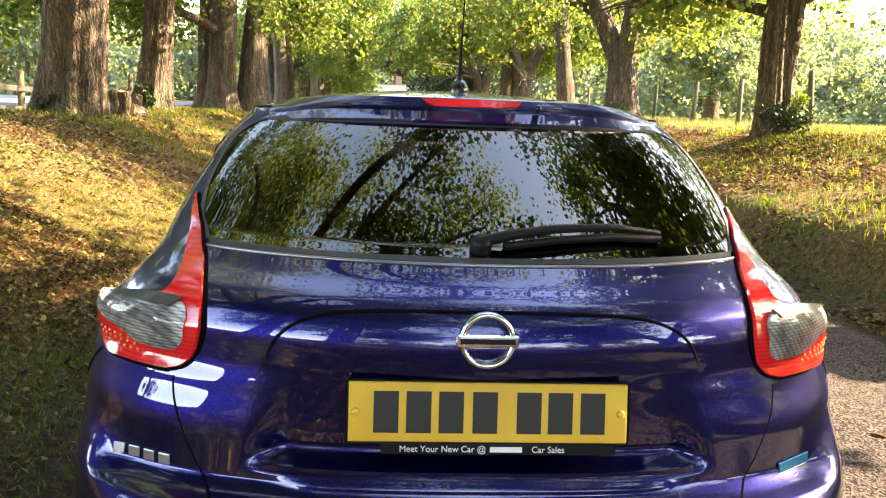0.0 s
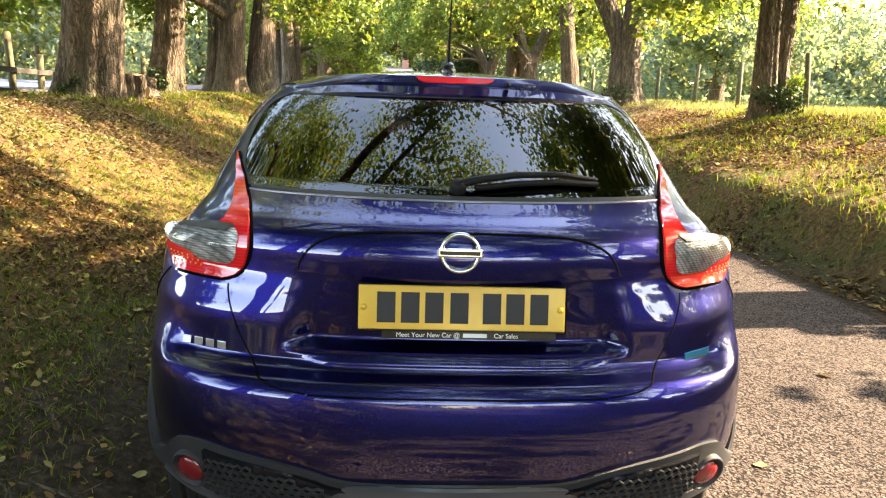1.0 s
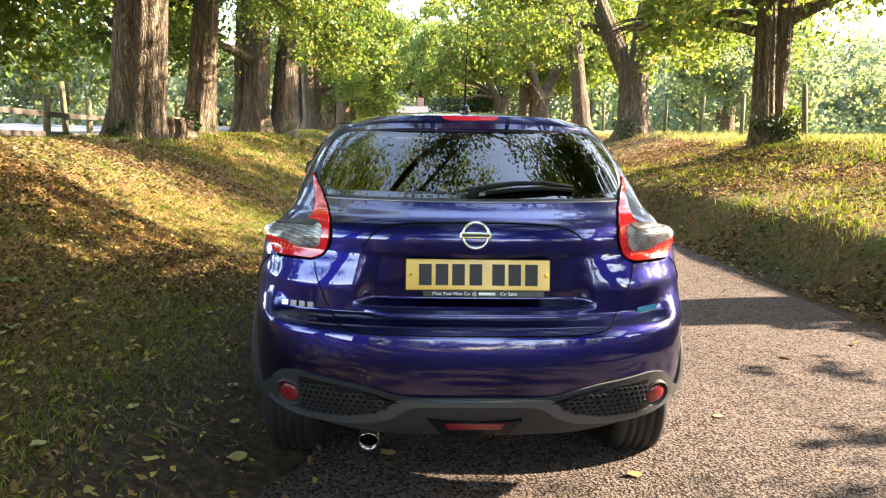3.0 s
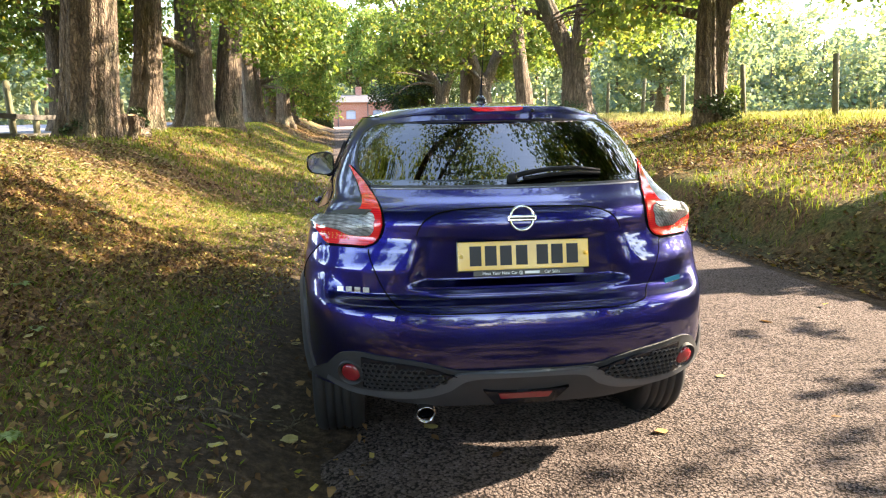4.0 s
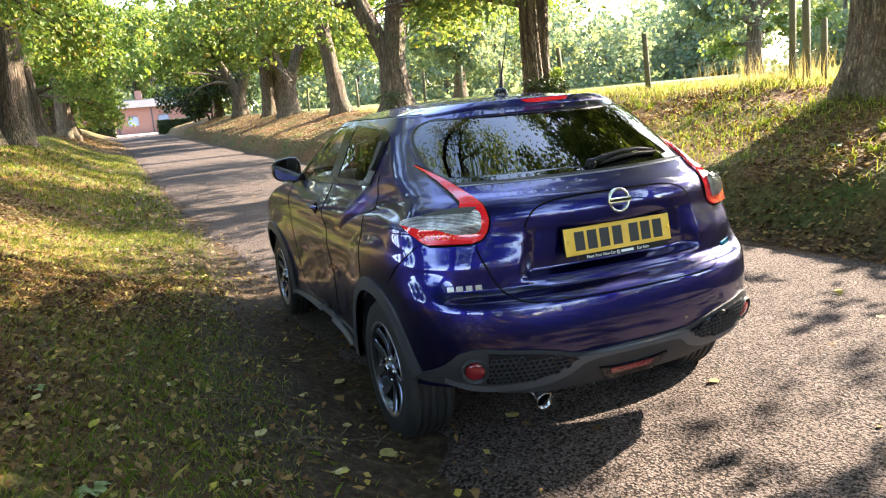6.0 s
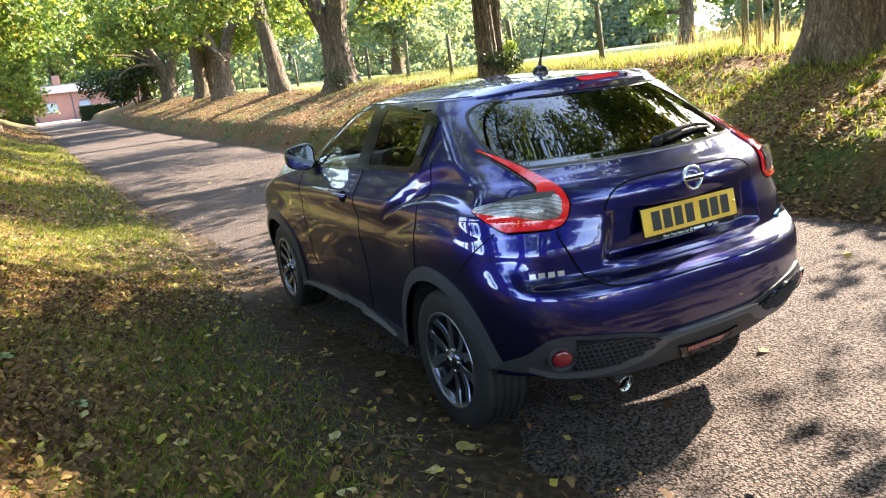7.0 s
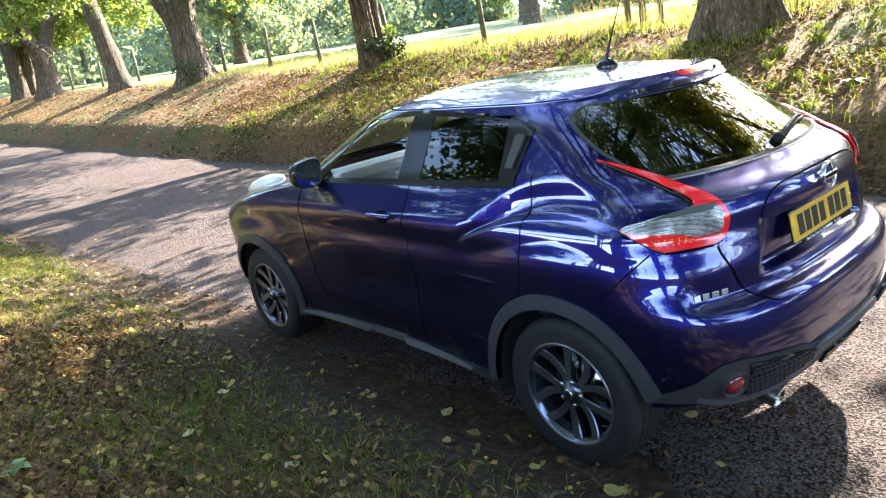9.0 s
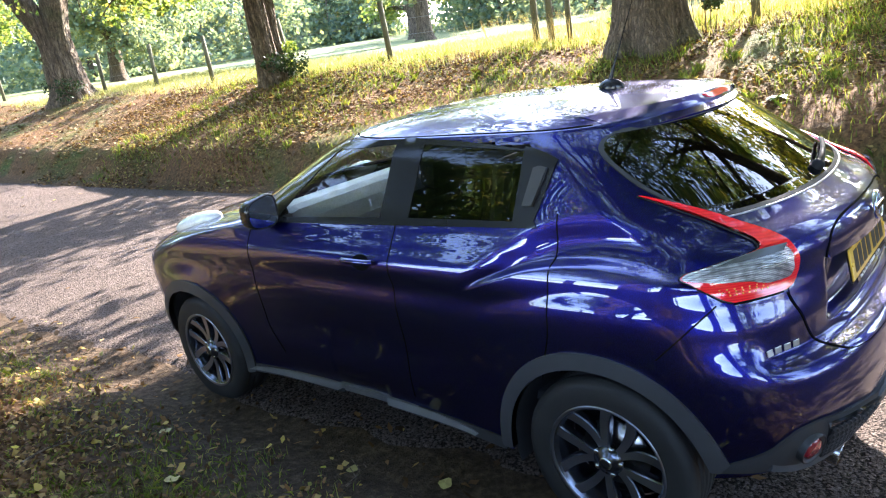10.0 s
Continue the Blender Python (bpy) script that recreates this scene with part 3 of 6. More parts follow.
# distant woods round the fields
def woods(name, label, spots, seed, mat_, leaf=0.42, per=1500):
    rng = np.random.default_rng(seed)
    lines, cents = [], []
    for x, y in spots:
        z, h = float(height(x, y)), rng.uniform(8, 14)
        w = np.linspace(0, 1, 5)
        lines.append((np.stack([x + 0.3 * w, y + 0 * w, z - 0.3 + h * 0.7 * w], 1), 0.24 * (1 - 0.8 * w), 7, 0))
        k = rng.integers(9, 14)
        blob = rng.normal(size=(k, 3)) * np.array([2.5, 2.5, h * 0.25]) + np.array([x, y, z + h * 0.38])
        pick = rng.integers(0, k, per)
        d = rng.normal(size=(per, 3))
        d /= np.linalg.norm(d, axis=1)[:, None]
        c = blob[pick] + d * rng.uniform(0.6, 1.05, per)[:, None] * rng.uniform(1.3, 2.1, k)[pick][:, None]
        cents.append(c[c[:, 2] > z + 0.1])
        low = rng.normal(size=(per // 7, 3)) * np.array([2.6, 2.6, 0.7])
        cents.append(np.stack([x + low[:, 0], y + low[:, 1], z + np.abs(low[:, 2])], 1))
    v, f = tubes(lines)
    v2, f2 = leaf_quads(np.concatenate(cents), leaf, rng)
    me = mesh_np(name, np.concatenate([v, v2]), np.concatenate([f, f2 + len(v)]), M_bark)
    me.materials.append(mat_)
    me.polygons.foreach_set("material_index", np.concatenate([np.zeros(len(f), np.int32), np.ones(len(f2), np.int32)]))
    return tagged(new(name, me), label, "woods", kind="stuff")


rw = np.random.default_rng(21)
spots_r = [(x, y) for x, y in zip(rw.uniform(46, 66, 58), rw.uniform(0, 100, 58))] + [(x, y) for x, y in zip(rw.uniform(13, 50, 26), rw.uniform(56, 100, 26))]
spots_l = [(x, y) for x, y in zip(rw.uniform(-52, -14, 40), rw.uniform(54, 106, 40))]
# out of view: added to block the bright sky mirrored in the paint
spots_q = [(x, y) for x, y in zip(rw.uniform(26, 60, 34), rw.uniform(-60, -2, 34))]
# the first 26 stand unseen behind the lane, there for reflections
spots_b = [(x, y) for x, y in zip(rw.uniform(-30, 50, 26), rw.uniform(-95, -50, 26))] + [(x, y) for x, y in zip(rw.uniform(-38, 38, 26), rw.uniform(104, 135, 26))]
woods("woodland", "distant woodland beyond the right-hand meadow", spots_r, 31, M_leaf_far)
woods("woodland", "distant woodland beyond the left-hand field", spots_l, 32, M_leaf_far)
woods("woodland", "unseen woodland edge added behind the lane to block sky in reflections", spots_q, 34, M_leaf_far, 0.6, 900)
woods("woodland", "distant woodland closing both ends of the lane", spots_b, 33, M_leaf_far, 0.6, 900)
for x, y, k, s in ((27, 24, 41, 1.0), (38, 34, 42, 1.1), (34, 14, 43, 1.1), (20, 42, 44, 0.9), (46, 8, 45, 1.1)):
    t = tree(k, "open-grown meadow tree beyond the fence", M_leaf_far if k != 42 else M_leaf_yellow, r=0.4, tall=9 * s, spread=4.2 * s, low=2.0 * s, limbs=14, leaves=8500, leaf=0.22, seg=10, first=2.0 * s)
    t["group"] = "meadow trees"
    stand(t, x, y, k * 50)
# the second tree is out of view, placed to darken the side window's reflection
for x, y, k in ((-13.5, 17.0, 46), (-11.2, 13.2, 47), (-9.9, 23.6, 48)):
    t = tree(k, "dark-leaved field tree with drooping boughs", r=0.34, tall=9, spread=4.6, low=1.9, limbs=16, leaves=14000, leaf=0.19, seg=8, first=2.0, hang=1.2)
    t["group"] = "field trees"
    stand(t, x, y, k * 50)
# two unseen copies, added to break up the sky mirrored in the car's flank
copy_at(t, -17.0, -1.5, 80, 0.95)
copy_at(t, -15.5, 5.6, 200, 0.9)


# dark evergreen shrubs by the gateway
def shrub(seed, x, y, w, h, label, mat_=None, leaf=0.2, per=5200, group="shrubs by the gateway"):
    rng = np.random.default_rng(seed)
    n = 9
    blob = rng.normal(size=(n, 3)) * np.array([w * 0.3, w * 0.3, h * 0.2]) + np.array([0, 0, h * 0.5])
    pick = rng.integers(0, n, per)
    d = rng.normal(size=(per, 3))
    d /= np.linalg.norm(d, axis=1)[:, None]
    c = blob[pick] + d * (rng.uniform(0.5, 1.05, per) * w * 0.27)[:, None]
    c = c[c[:, 2] > 0.05]
    thing = tagged(new("shrub"), label, "shrub", group)
    stems = [(np.stack([np.cos(a) * 0.1 + np.cos(a) * w * 0.25 * q, np.sin(a) * 0.1 + np.sin(a) * w * 0.25 * q, -0.3 + h * 0.7 * q], 1), 0.018 * w * (1 - 0.7 * q), 6, 0)
             for a in rng.uniform(0, 6.28, 5) for q in [np.linspace(0, 1, 5)]]
    for line in stems:
        v, f = tubes([line])
        part("stem", mesh_np("stem", v, f, M_bark, True), thing)
    v, f = leaf_quads(c, leaf, rng)
    part("crown", mesh_np("crown", v, f, mat_ or M_leaf_dark), thing)
    return stand(thing, x, y, seed * 40)


shrub(51, 6.6, 64, 5.0, 5.2, "large dark evergreen shrub beside the gateway")
shrub(52, 8.5, 61, 5.0, 6.0, "tall dark evergreen shrub on the bank")
shrub(53, 6.2, 72, 4.0, 4.4, "rounded evergreen shrub near the house")
shrub(54, -6.8, 60, 5.0, 5.5, "leafy green shrub behind the trunks", M_leaf_green)
shrub(55, -7.5, 48, 5.0, 6.0, "leafy green shrub beyond the bank", M_leaf_green)


for i, (x, y, w, h) in enumerate(((7.0, 11.5, 0.8, 0.6), (7.4, 11.9, 0.6, 0.8), (7.5, 3.2, 0.5, 1.5), (7.5, 4.1, 0.6, 0.9), (-4.78, 9.8, 0.34, 0.4), (-5.15, 15.1, 0.4, 0.5), (7.3, 21.5, 0.9, 0.6))):
    shrub(70 + i, x, y, w, h, "ivy and young shoots round a tree's foot", M_leaf_green if i in (1, 3) else M_leaf_dark, 0.06, 900, "growth at the feet of trees")


# clipped hedges either side of the gateway
def hedge(x0, x1, y, h, seed):
    rng = np.random.default_rng(seed)
    n = 5200
    c = np.stack([rng.uniform(x0, x1, n), y + rng.choice([-0.55, 0.55], n) * rng.uniform(0.85, 1.0, n), rng.uniform(0, h, n)], 1)
    top = rng.uniform(size=n) < 0.35
    c[top, 2], c[top, 1] = h, y + rng.uniform(-0.55, 0.55, top.sum())
    c[:, 2] += height(c[:, 0] * 0, c[:, 1])
    thing = tagged(new("hedge"), "clipped dark hedge beside the gateway", "hedge", "gateway hedges")
    bm = bmesh.new()
    box(bm, (x1 - x0 - 0.1, 0.95, h), pose((x0 + x1) / 2, y, float(height(0, y)) + h / 2 - 0.05), 0.08)
    part("core", bm_mesh("core", bm, M_leaf_dark), thing)
    v, f = leaf_quads(c, 0.14, rng)
    part("foliage", mesh_np("foliage", v, f, M_leaf_dark), thing)


hedge(-7.5, -0.95, 78, 1.4, 61)
hedge(2.9, 8.5, 77, 1.4, 62)


# ---- brick house at the end of the lane ----
def house():
    h = tagged(new("house"), "red brick house with arched windows and slate roof", "house")
    y0, z0 = 92.0, float(height(0, 92)) - 0.1
    h.matrix_basis = pose(0, y0, z0)
    bm = bmesh.new()
    w, d, e = 26.0, 8.0, 3.2
    wins = [(-8.6, 1.2), (-5.3, 1.2), (-2.0, 1.2), (1.25, 1.2), (4.65, 1.2), (8.0, 1.2)]
    wz0, wz1 = 1.1, 2.25
    edges = [-15.0]
    for cx, ww in wins:
        edges += [cx - ww / 2, cx + ww / 2]
    edges.append(11.0)
    for i in range(len(edges) - 1):
        a, b = edges[i], edges[i + 1]
        spans = [(0, e)] if i % 2 == 0 else [(0, wz0), (wz1, e)]
        for z1, z2 in spans:
            box(bm, (b - a, 0.35, z2 - z1), pose((a + b) / 2, 0.175, (z1 + z2) / 2))
    for x in (-14.825, 10.825):
        box(bm, (0.35, d - 0.35, e), pose(x, d / 2 + 0.175, e / 2))
    box(bm, (25.3, 0.35, e), pose(-2, d - 0.175, e / 2))
    part("wall", bm_mesh("wall", bm, M_brick), h, "red brick wall")
    for x in (-0.4, 3.4):
        bm = bmesh.new()
        box(bm, (0.14, 0.05, e - 0.2), pose(x, -0.028, e / 2), 0.01)
        part("downpipe", bm_mesh("downpipe", bm, M_slate), h)
    bm = bmesh.new()
    v = [bm.verts.new(p) for p in ((-15.4, -0.4, e), (11.4, -0.4, e), (11.4, d + 0.4, e), (-15.4, d + 0.4, e), (-12.5, d / 2, e + 1.15), (8.5, d / 2, e + 1.15))]
    for q in ((0, 1, 5, 4), (1, 2, 5), (2, 3, 4, 5), (3, 0, 4), (3, 2, 1, 0)):
        bm.faces.new([v[i] for i in q])
    part("roof", bm_mesh("roof", bm, M_slate), h, "low grey slate roof")
    bm = bmesh.new()
    box(bm, (0.8, 0.6, 1.1), pose(2.4, d / 2, e + 1.6), 0.02)
    part("chimney", bm_mesh("chimney", bm, M_brick), h)
    for cx, ww in wins:
        bm = bmesh.new()
        hh = wz1 - wz0
        for dx in (-1, 1):
            box(bm, (0.11, 0.12, hh), pose(dx * (ww / 2 - 0.055), 0, hh / 2))
        box(bm, (ww - 0.22, 0.12, 0.11), pose(0, 0, 0.055))
        box(bm, (ww - 0.22, 0.12, 0.11), pose(0, 0, hh - 0.055))
        box(bm, (0.06, 0.08, hh - 0.22), pose(0, 0, hh / 2))
        box(bm, (ww - 0.22, 0.07, 0.05), pose(0, 0, hh * 0.6))
        win = part("window", bm_mesh("window", bm, M_frame_blue), h, "pale blue arched casement")
        win.matrix_basis = pose(cx, 0.16, wz0)
        bm = bmesh.new()
        box(bm, (ww - 0.2, 0.02, hh - 0.2), pose(0, 0.02, hh / 2))
        part("pane", bm_mesh("pane", bm, M_pane), win)
        bm = bmesh.new()
        for k in range(9):
            a = radians(-40 + 10 * k)
            box(bm, (0.17, 0.06, 0.24), pose(math.sin(a) * ww * 0.72, -0.185, hh - 0.42 + math.cos(a) * 0.55, 0, math.degrees(a), 0))
        part("arch", bm_mesh("arch", bm, M_brick), win)


house()


# ---- fences ----
def fence_post(x, y, tall, lean=0.0, r=0.06, label="weathered round timber fence post"):
    bm = bmesh.new()
    bmesh.ops.create_cone(bm, cap_ends=True, segments=10, radius1=r, radius2=r * 0.92, depth=tall + 0.4, matrix=pose(0, 0, tall / 2 - 0.2))
    rim = [e for e in bm.edges if all(v.co.z > tall - 0.01 for v in e.verts)]
    bmesh.ops.bevel(bm, geom=rim, offset=0.012, segments=2, affect="EDGES")
    for v in bm.verts:
        v.co.x += 0.006 * math.sin(7 * v.co.z + x)
    ob = new("fence_post", bm_mesh("fence_post", bm, M_post, True))
    ob.matrix_basis = pose(x, y, float(height(x, y)), 0, lean, y * 37 % 360)
    return tagged(ob, label, "fence post", "posts of the wire fences")


def strand(name, label, pts, r, mat_, group):
    v, f = tubes([(np.array(pts), np.full(len(pts), r), 6, 0)])
    return tagged(new(name, mesh_np(name, v, f, mat_, True)), label, "wire", group)


right_posts = [(8.5, -8, 1.2, 0), (8.4, -4.5, 1.15, 2), (8.2, -1.0, 1.2, -2), (7.9, 2.64, 1.2, 3), (8.75, 6.6, 1.45, 1), (8.5, 9.9, 1.15, -3), (8.55, 13.1, 1.2, 4), (8.7, 16.4, 1.15, -5), (8.75, 19.2, 1.15, 3),
               (8.75, 22.2, 1.2, -2), (8.8, 26, 1.15, 2), (8.8, 30, 1.2, 0), (8.8, 34.5, 1.15, -4), (8.8, 39, 1.2, 2), (8.8, 44, 1.2, 0), (8.8, 50, 1.2, 3), (8.8, 56, 1.2, 0)]
left_posts = [(-6.2, -6, 1.15, 0), (-6.2, -1, 1.15, 2), (-6.1, 4, 0.8, 1), (-6.0, 7.4, 0.76, 0), (-6.0, 9.75, 0.74, 2), (-6.0, 10.45, 1.02, -3), (-6.0, 11.4, 0.74, 0), (-5.95, 16.5, 0.86, -4), (-5.8, 18.9, 0.9, 3), (-5.7, 23, 1.1, 0), (-5.7, 28, 1.1, 2), (-5.7, 34, 1.1, 0), (-5.7, 40, 1.1, 1)]
for p in right_posts + left_posts:
    fence_post(*p)
fence_post(8.6, 6.2, 1.5, -2, 0.065, "tall timber strainer post")
fence_post(8.5, 5.8, 1.0, 3, 0.05, "short timber strut post")
for hz in (0.45, 0.75, 1.02):
    strand("fence_wire", "thin sagging wire strand along the meadow fence", [(x, y, float(height(x, y)) + min(hz, t - 0.06)) for x, y, t, _ in right_posts], 0.003, M_wire, "meadow fence wires")
for a, b in zip(left_posts[2:8], left_posts[3:9]):
    for hz in (0.12, 0.44):
        bm = bmesh.new()
        pa, pb = Vector((a[0] + 0.07, a[1], float(height(a[0], a[1])) + hz)), Vector((b[0] + 0.07, b[1], float(height(b[0], b[1])) + hz))
        d = pb - pa
        box(bm, (0.03, d.length, 0.085), Matrix.Translation((pa + pb) / 2) @ d.to_track_quat("Y", "Z").to_matrix().to_4x4(), 0.006)
        tagged(new("fence_rail", bm_mesh("fence_rail", bm, M_rail)), "weathered wooden fence rail, colour darkened for tree shade", "fence rail", "rails of the field fence")


# sawn logs left between two trunks
def cut_log(x, y, z, r, length, tilt, turn, seed):
    rng = np.random.default_rng(seed)
    thing = tagged(new("log"), "short sawn log leaning by a tree's foot", "log", "sawn logs on the bank")
    w = np.linspace(-0.5, 0.5, 7)
    pts = np.stack([0.02 * np.sin(5 * w + seed), 0 * w, w * length], 1)
    v, f = tubes([(pts, r * (1 + 0.06 * rng.normal(size=7)), 14, 0.06)])
    part("bark", mesh_np("bark", v, f, M_bark, True), thing)
    for s in (-0.47, 0.47):
        v, f = tubes([(np.array([[0, 0, s * length - 0.004], [0, 0, s * length + 0.004], [0, 0, s * length + 0.005]]), np.array([r * 0.96, r * 0.95, 0.002]), 14, 0.06),
                      (np.array([[0, 0, s * length - 0.005], [0, 0, s * length - 0.004]]), np.array([0.002, r * 0.96]), 14, 0.06)])
        part("cut_end", mesh_np("cut_end", v, f, M_cutwood), thing, "pale sawn end grain")
    thing.matrix_basis = pose(x, y, float(height(x, y)) + z, tilt, 0, turn)


for spec in ((-4.22, 10.85, 0.20, 0.09, 0.48, 12, 30, 1), (-4.50, 11.35, 0.18, 0.10, 0.46, -14, 80, 2), (-4.28, 11.55, 0.09, 0.11, 0.34, 78, -12, 3), (-4.62, 11.75, 0.10, 0.10, 0.5, 96, 35, 4), (-4.45, 12.15, 0.16, 0.08, 0.42, 20, 140, 5)):
    cut_log(*spec)


# ---- grass, litter and plants on the banks ----
def scatter(n, x0, x1, y0, y1, seed, keep=None):
    rng = np.random.default_rng(seed)
    x, y = rng.uniform(x0, x1, n), rng.uniform(y0, y1, n)
    if keep is not None:
        k = rng.uniform(size=n) < keep(x, y)
        x, y = x[k], y[k]
    return x, y, rng


def trodden(y):
    return 0.34 * np.exp(-((y - 1.2) / 3.2) ** 4)


def off_road(x, y):
    return np.where(x < 1.3, np.clip((-0.75 - trodden(y) - x) / 0.6, 0, 1), np.clip((x - 3.5) / 0.5, 0, 1))


def blades(x, y, rng, tall, width, lean=0.5):
    n = len(x)
    z = height(x, y)
    a, b = rng.uniform(0, 6.28, n), rng.uniform(0, 6.28, n)
    h = tall * rng.uniform(0.4, 1.2, n)
    l = lean * h * rng.uniform(0.1, 1.0, n)
    base = np.stack([x, y, z - 0.01], 1)
    s = np.stack([np.cos(a), np.sin(a), 0 * a], 1) * width * 0.5
    mid = base + np.stack([np.cos(b) * l * 0.3, np.sin(b) * l * 0.3, h * 0.6], 1)
    tip = base + np.stack([np.cos(b) * l, np.sin(b) * l, h], 1)
    v = np.stack([base - s, base + s, mid + s * 0.7, tip, mid - s * 0.7], 1).reshape(-1, 3)
    return v, np.arange(5 * n).reshape(n, 5)


def stuff(name, label, v, f, mat_):
    return tagged(new(name, mesh_np(name, v, f, mat_)), label, name.replace("_", " "), kind="stuff")


def patchy(x, y):
    return off_road(x, y) * np.clip(0.55 + 0.6 * lumps(x, y, 71, size=0.55), 0.05, 1)


x, y, rng = scatter(185000, -6.2, -0.8, -5.5, 9, 81, lambda x, y: off_road(x, y) * np.clip(0.5 - 0.55 * lumps(x, y, 73, size=0.7), 0.10, 1))
stuff("grass", "short green grass on the leafy verge", *blades(x, y, rng, 0.050, 0.0052, 1.6), M_grass)
x, y, rng = scatter(30000, 3.6, 9.5, -3, 14, 82, patchy)
stuff("grass", "rough grass on the far bank", *blades(x, y, rng, 0.11, 0.009, 0.9), M_grass)
x, y, rng = scatter(26000, 7.2, 14, -3, 26, 83)
stuff("grass", "long sunlit meadow grass by the fence", *blades(x, y, rng, 0.17, 0.011, 0.9), M_meadow)
x, y, rng = scatter(30000, -6.5, -0.9, 9, 34, 84, off_road)
stuff("grass", "grass on the distant verge", *blades(x, y, rng, 0.09, 0.015, 0.9), M_grass)
x, y, rng = scatter(15000, 6.3, 9.8, -4, 6, 86, patchy)
stuff("grass", "yellowing rough grass round the stout tree", *blades(x, y, rng, 0.13, 0.008, 1.1), M_grass)
x, y, rng = scatter(1500, 7.4, 9.6, -2.5, 8, 85)
stuff("dry_stalks", "tall dry seed stalks along the fence", *blades(x, y, rng, 0.55, 0.006, 0.5), M_straw)


def drop_leaves(x, y, rng, size, lift=0.012, tilt=0.22):
    c = np.stack([x, y, height(x, y) + lift * rng.uniform(0.4, 2.2, len(x))], 1)
    c[:, 2] += np.where((x > -0.75) & (x < 3.4), 0.025, 0)
    return leaf_six(c, size, rng, tilt)


def strewn(x, y):
    return np.clip(0.52 + 0.55 * lumps(x, y, 73, size=0.7), 0.18, 1) * np.clip((-0.75 - trodden(y) - x) / 0.7, 0.06, 1)


x, y, rng = scatter(125000, -4.4, -0.6, -3, 4.5, 91, strewn)
stuff("leaf_litter", "brown and olive fallen leaves on the verge", *drop_leaves(x, y, rng, 0.027, 0.012, 0.5), M_litter)
x, y, rng = scatter(100000, -6.2, -0.6, -5.5, 9, 96, lambda x, y: strewn(x, y) * ((x < -4.3) | (y < -2.9) | (y > 4.3)))
stuff("leaf_litter", "brown and yellow fallen leaves further along the verge", *drop_leaves(x, y, rng, 0.038, 0.010, 0.35), M_litter_dry)
x, y, rng = scatter(1300, -3.8, -0.75, -2, 5, 95, lambda x, y: np.clip(0.55 + 0.4 * lumps(x, y, 76, size=0.5), 0.15, 1))
stuff("leaf_litter", "larger pale fallen leaves beside the car", *drop_leaves(x, y, rng, 0.034, 0.02, 0.35), M_litter_pale)
x, y, rng = scatter(85000, 3.4, 8.4, -3, 16, 92, lambda x, y: np.clip(0.6 + 0.5 * lumps(x, y, 74, size=0.7), 0.1, 1))
stuff("leaf_litter", "russet fallen leaves on the far bank", *drop_leaves(x, y, rng, 0.045, 0.01, 0.35), M_litter)
x, y, rng = scatter(38000, -5.2, 7.8, 8, 62, 93, off_road)
stuff("leaf_litter", "fallen leaves along the distant banks", *drop_leaves(x, y, rng, 0.075, 0.012, 0.35), M_litter_dry)
x, y, rng = scatter(4200, -1.0, 4.1, -4, 16, 94, lambda x, y: np.clip(0.035 + np.exp(-((x - 3.62) / 0.24) ** 2) + 0.5 * np.exp(-((x + 0.8) / 0.25) ** 2), 0, 1))
stuff("leaf_litter", "scattered dry leaves along the road edges", *drop_leaves(x, y, rng, 0.06, 0.006), M_litter)


def tufts(n, x0, x1, y0, y1, seed, per, tall, width, label):
    """Separate tussocks of coarse grass."""
    x, y, rng = scatter(n, x0, x1, y0, y1, seed, off_road)
    m = len(x)
    k = rng.integers(per // 2, per, m)
    x, y = np.repeat(x, k), np.repeat(y, k)
    r = rng.uniform(0.01, 0.07, len(x))
    a = rng.uniform(0, 6.28, len(x))
    stuff("grass", label, *blades(x + r * np.cos(a), y + r * np.sin(a), rng, tall, width, 1.3), M_grass)


tufts(110, 4.1, 8.6, -4, 14, 101, 40, 0.125, 0.011, "bright green grass tussocks among the leaves of the far bank")
tufts(420, -6.0, -1.1, -5, 10, 102, 44, 0.052, 0.0045, "small green tussocks in the leafy verge")


# broad-leaved weeds and dead twigs at the verge
def weed(x, y, size, seed):
    rng = np.random.default_rng(seed)
    thing = tagged(new("weed"), "broad-leaved green weed growing in the verge", "weed", "weeds in the verge")
    for i in range(9):
        a = 6.28 * i / 9 + rng.uniform(-0.3, 0.3)
        L, W = size * rng.uniform(0.7, 1.2), size * rng.uniform(0.22, 0.34)
        u, v = np.meshgrid(np.linspace(0, 1, 8), np.linspace(-1, 1, 5), indexing="ij")
        out = L * u
        half = W * np.sin(np.pi * np.clip(u * 0.93 + 0.05, 0, 1)) ** 0.8
        h = 0.55 * L * u - 0.55 * L * u ** 2 + 0.25 * half * np.abs(v) + 0.01
        px = out * np.cos(a) - half * v * np.sin(a)
        py = out * np.sin(a) + half * v * np.cos(a)
        part("leaf", mesh_np("leaf", np.stack([px, py, h], -1).reshape(-1, 3), grid_faces(8, 5), M_weed, True), thing)
    stand(thing, x, y, seed * 31)


M_weed = varied("weed_leaf", [(0.3, (0.075, 0.12, 0.02)), (0.7, (0.14, 0.19, 0.035))], 14, 0.5, 120, 0.4, 0.002)
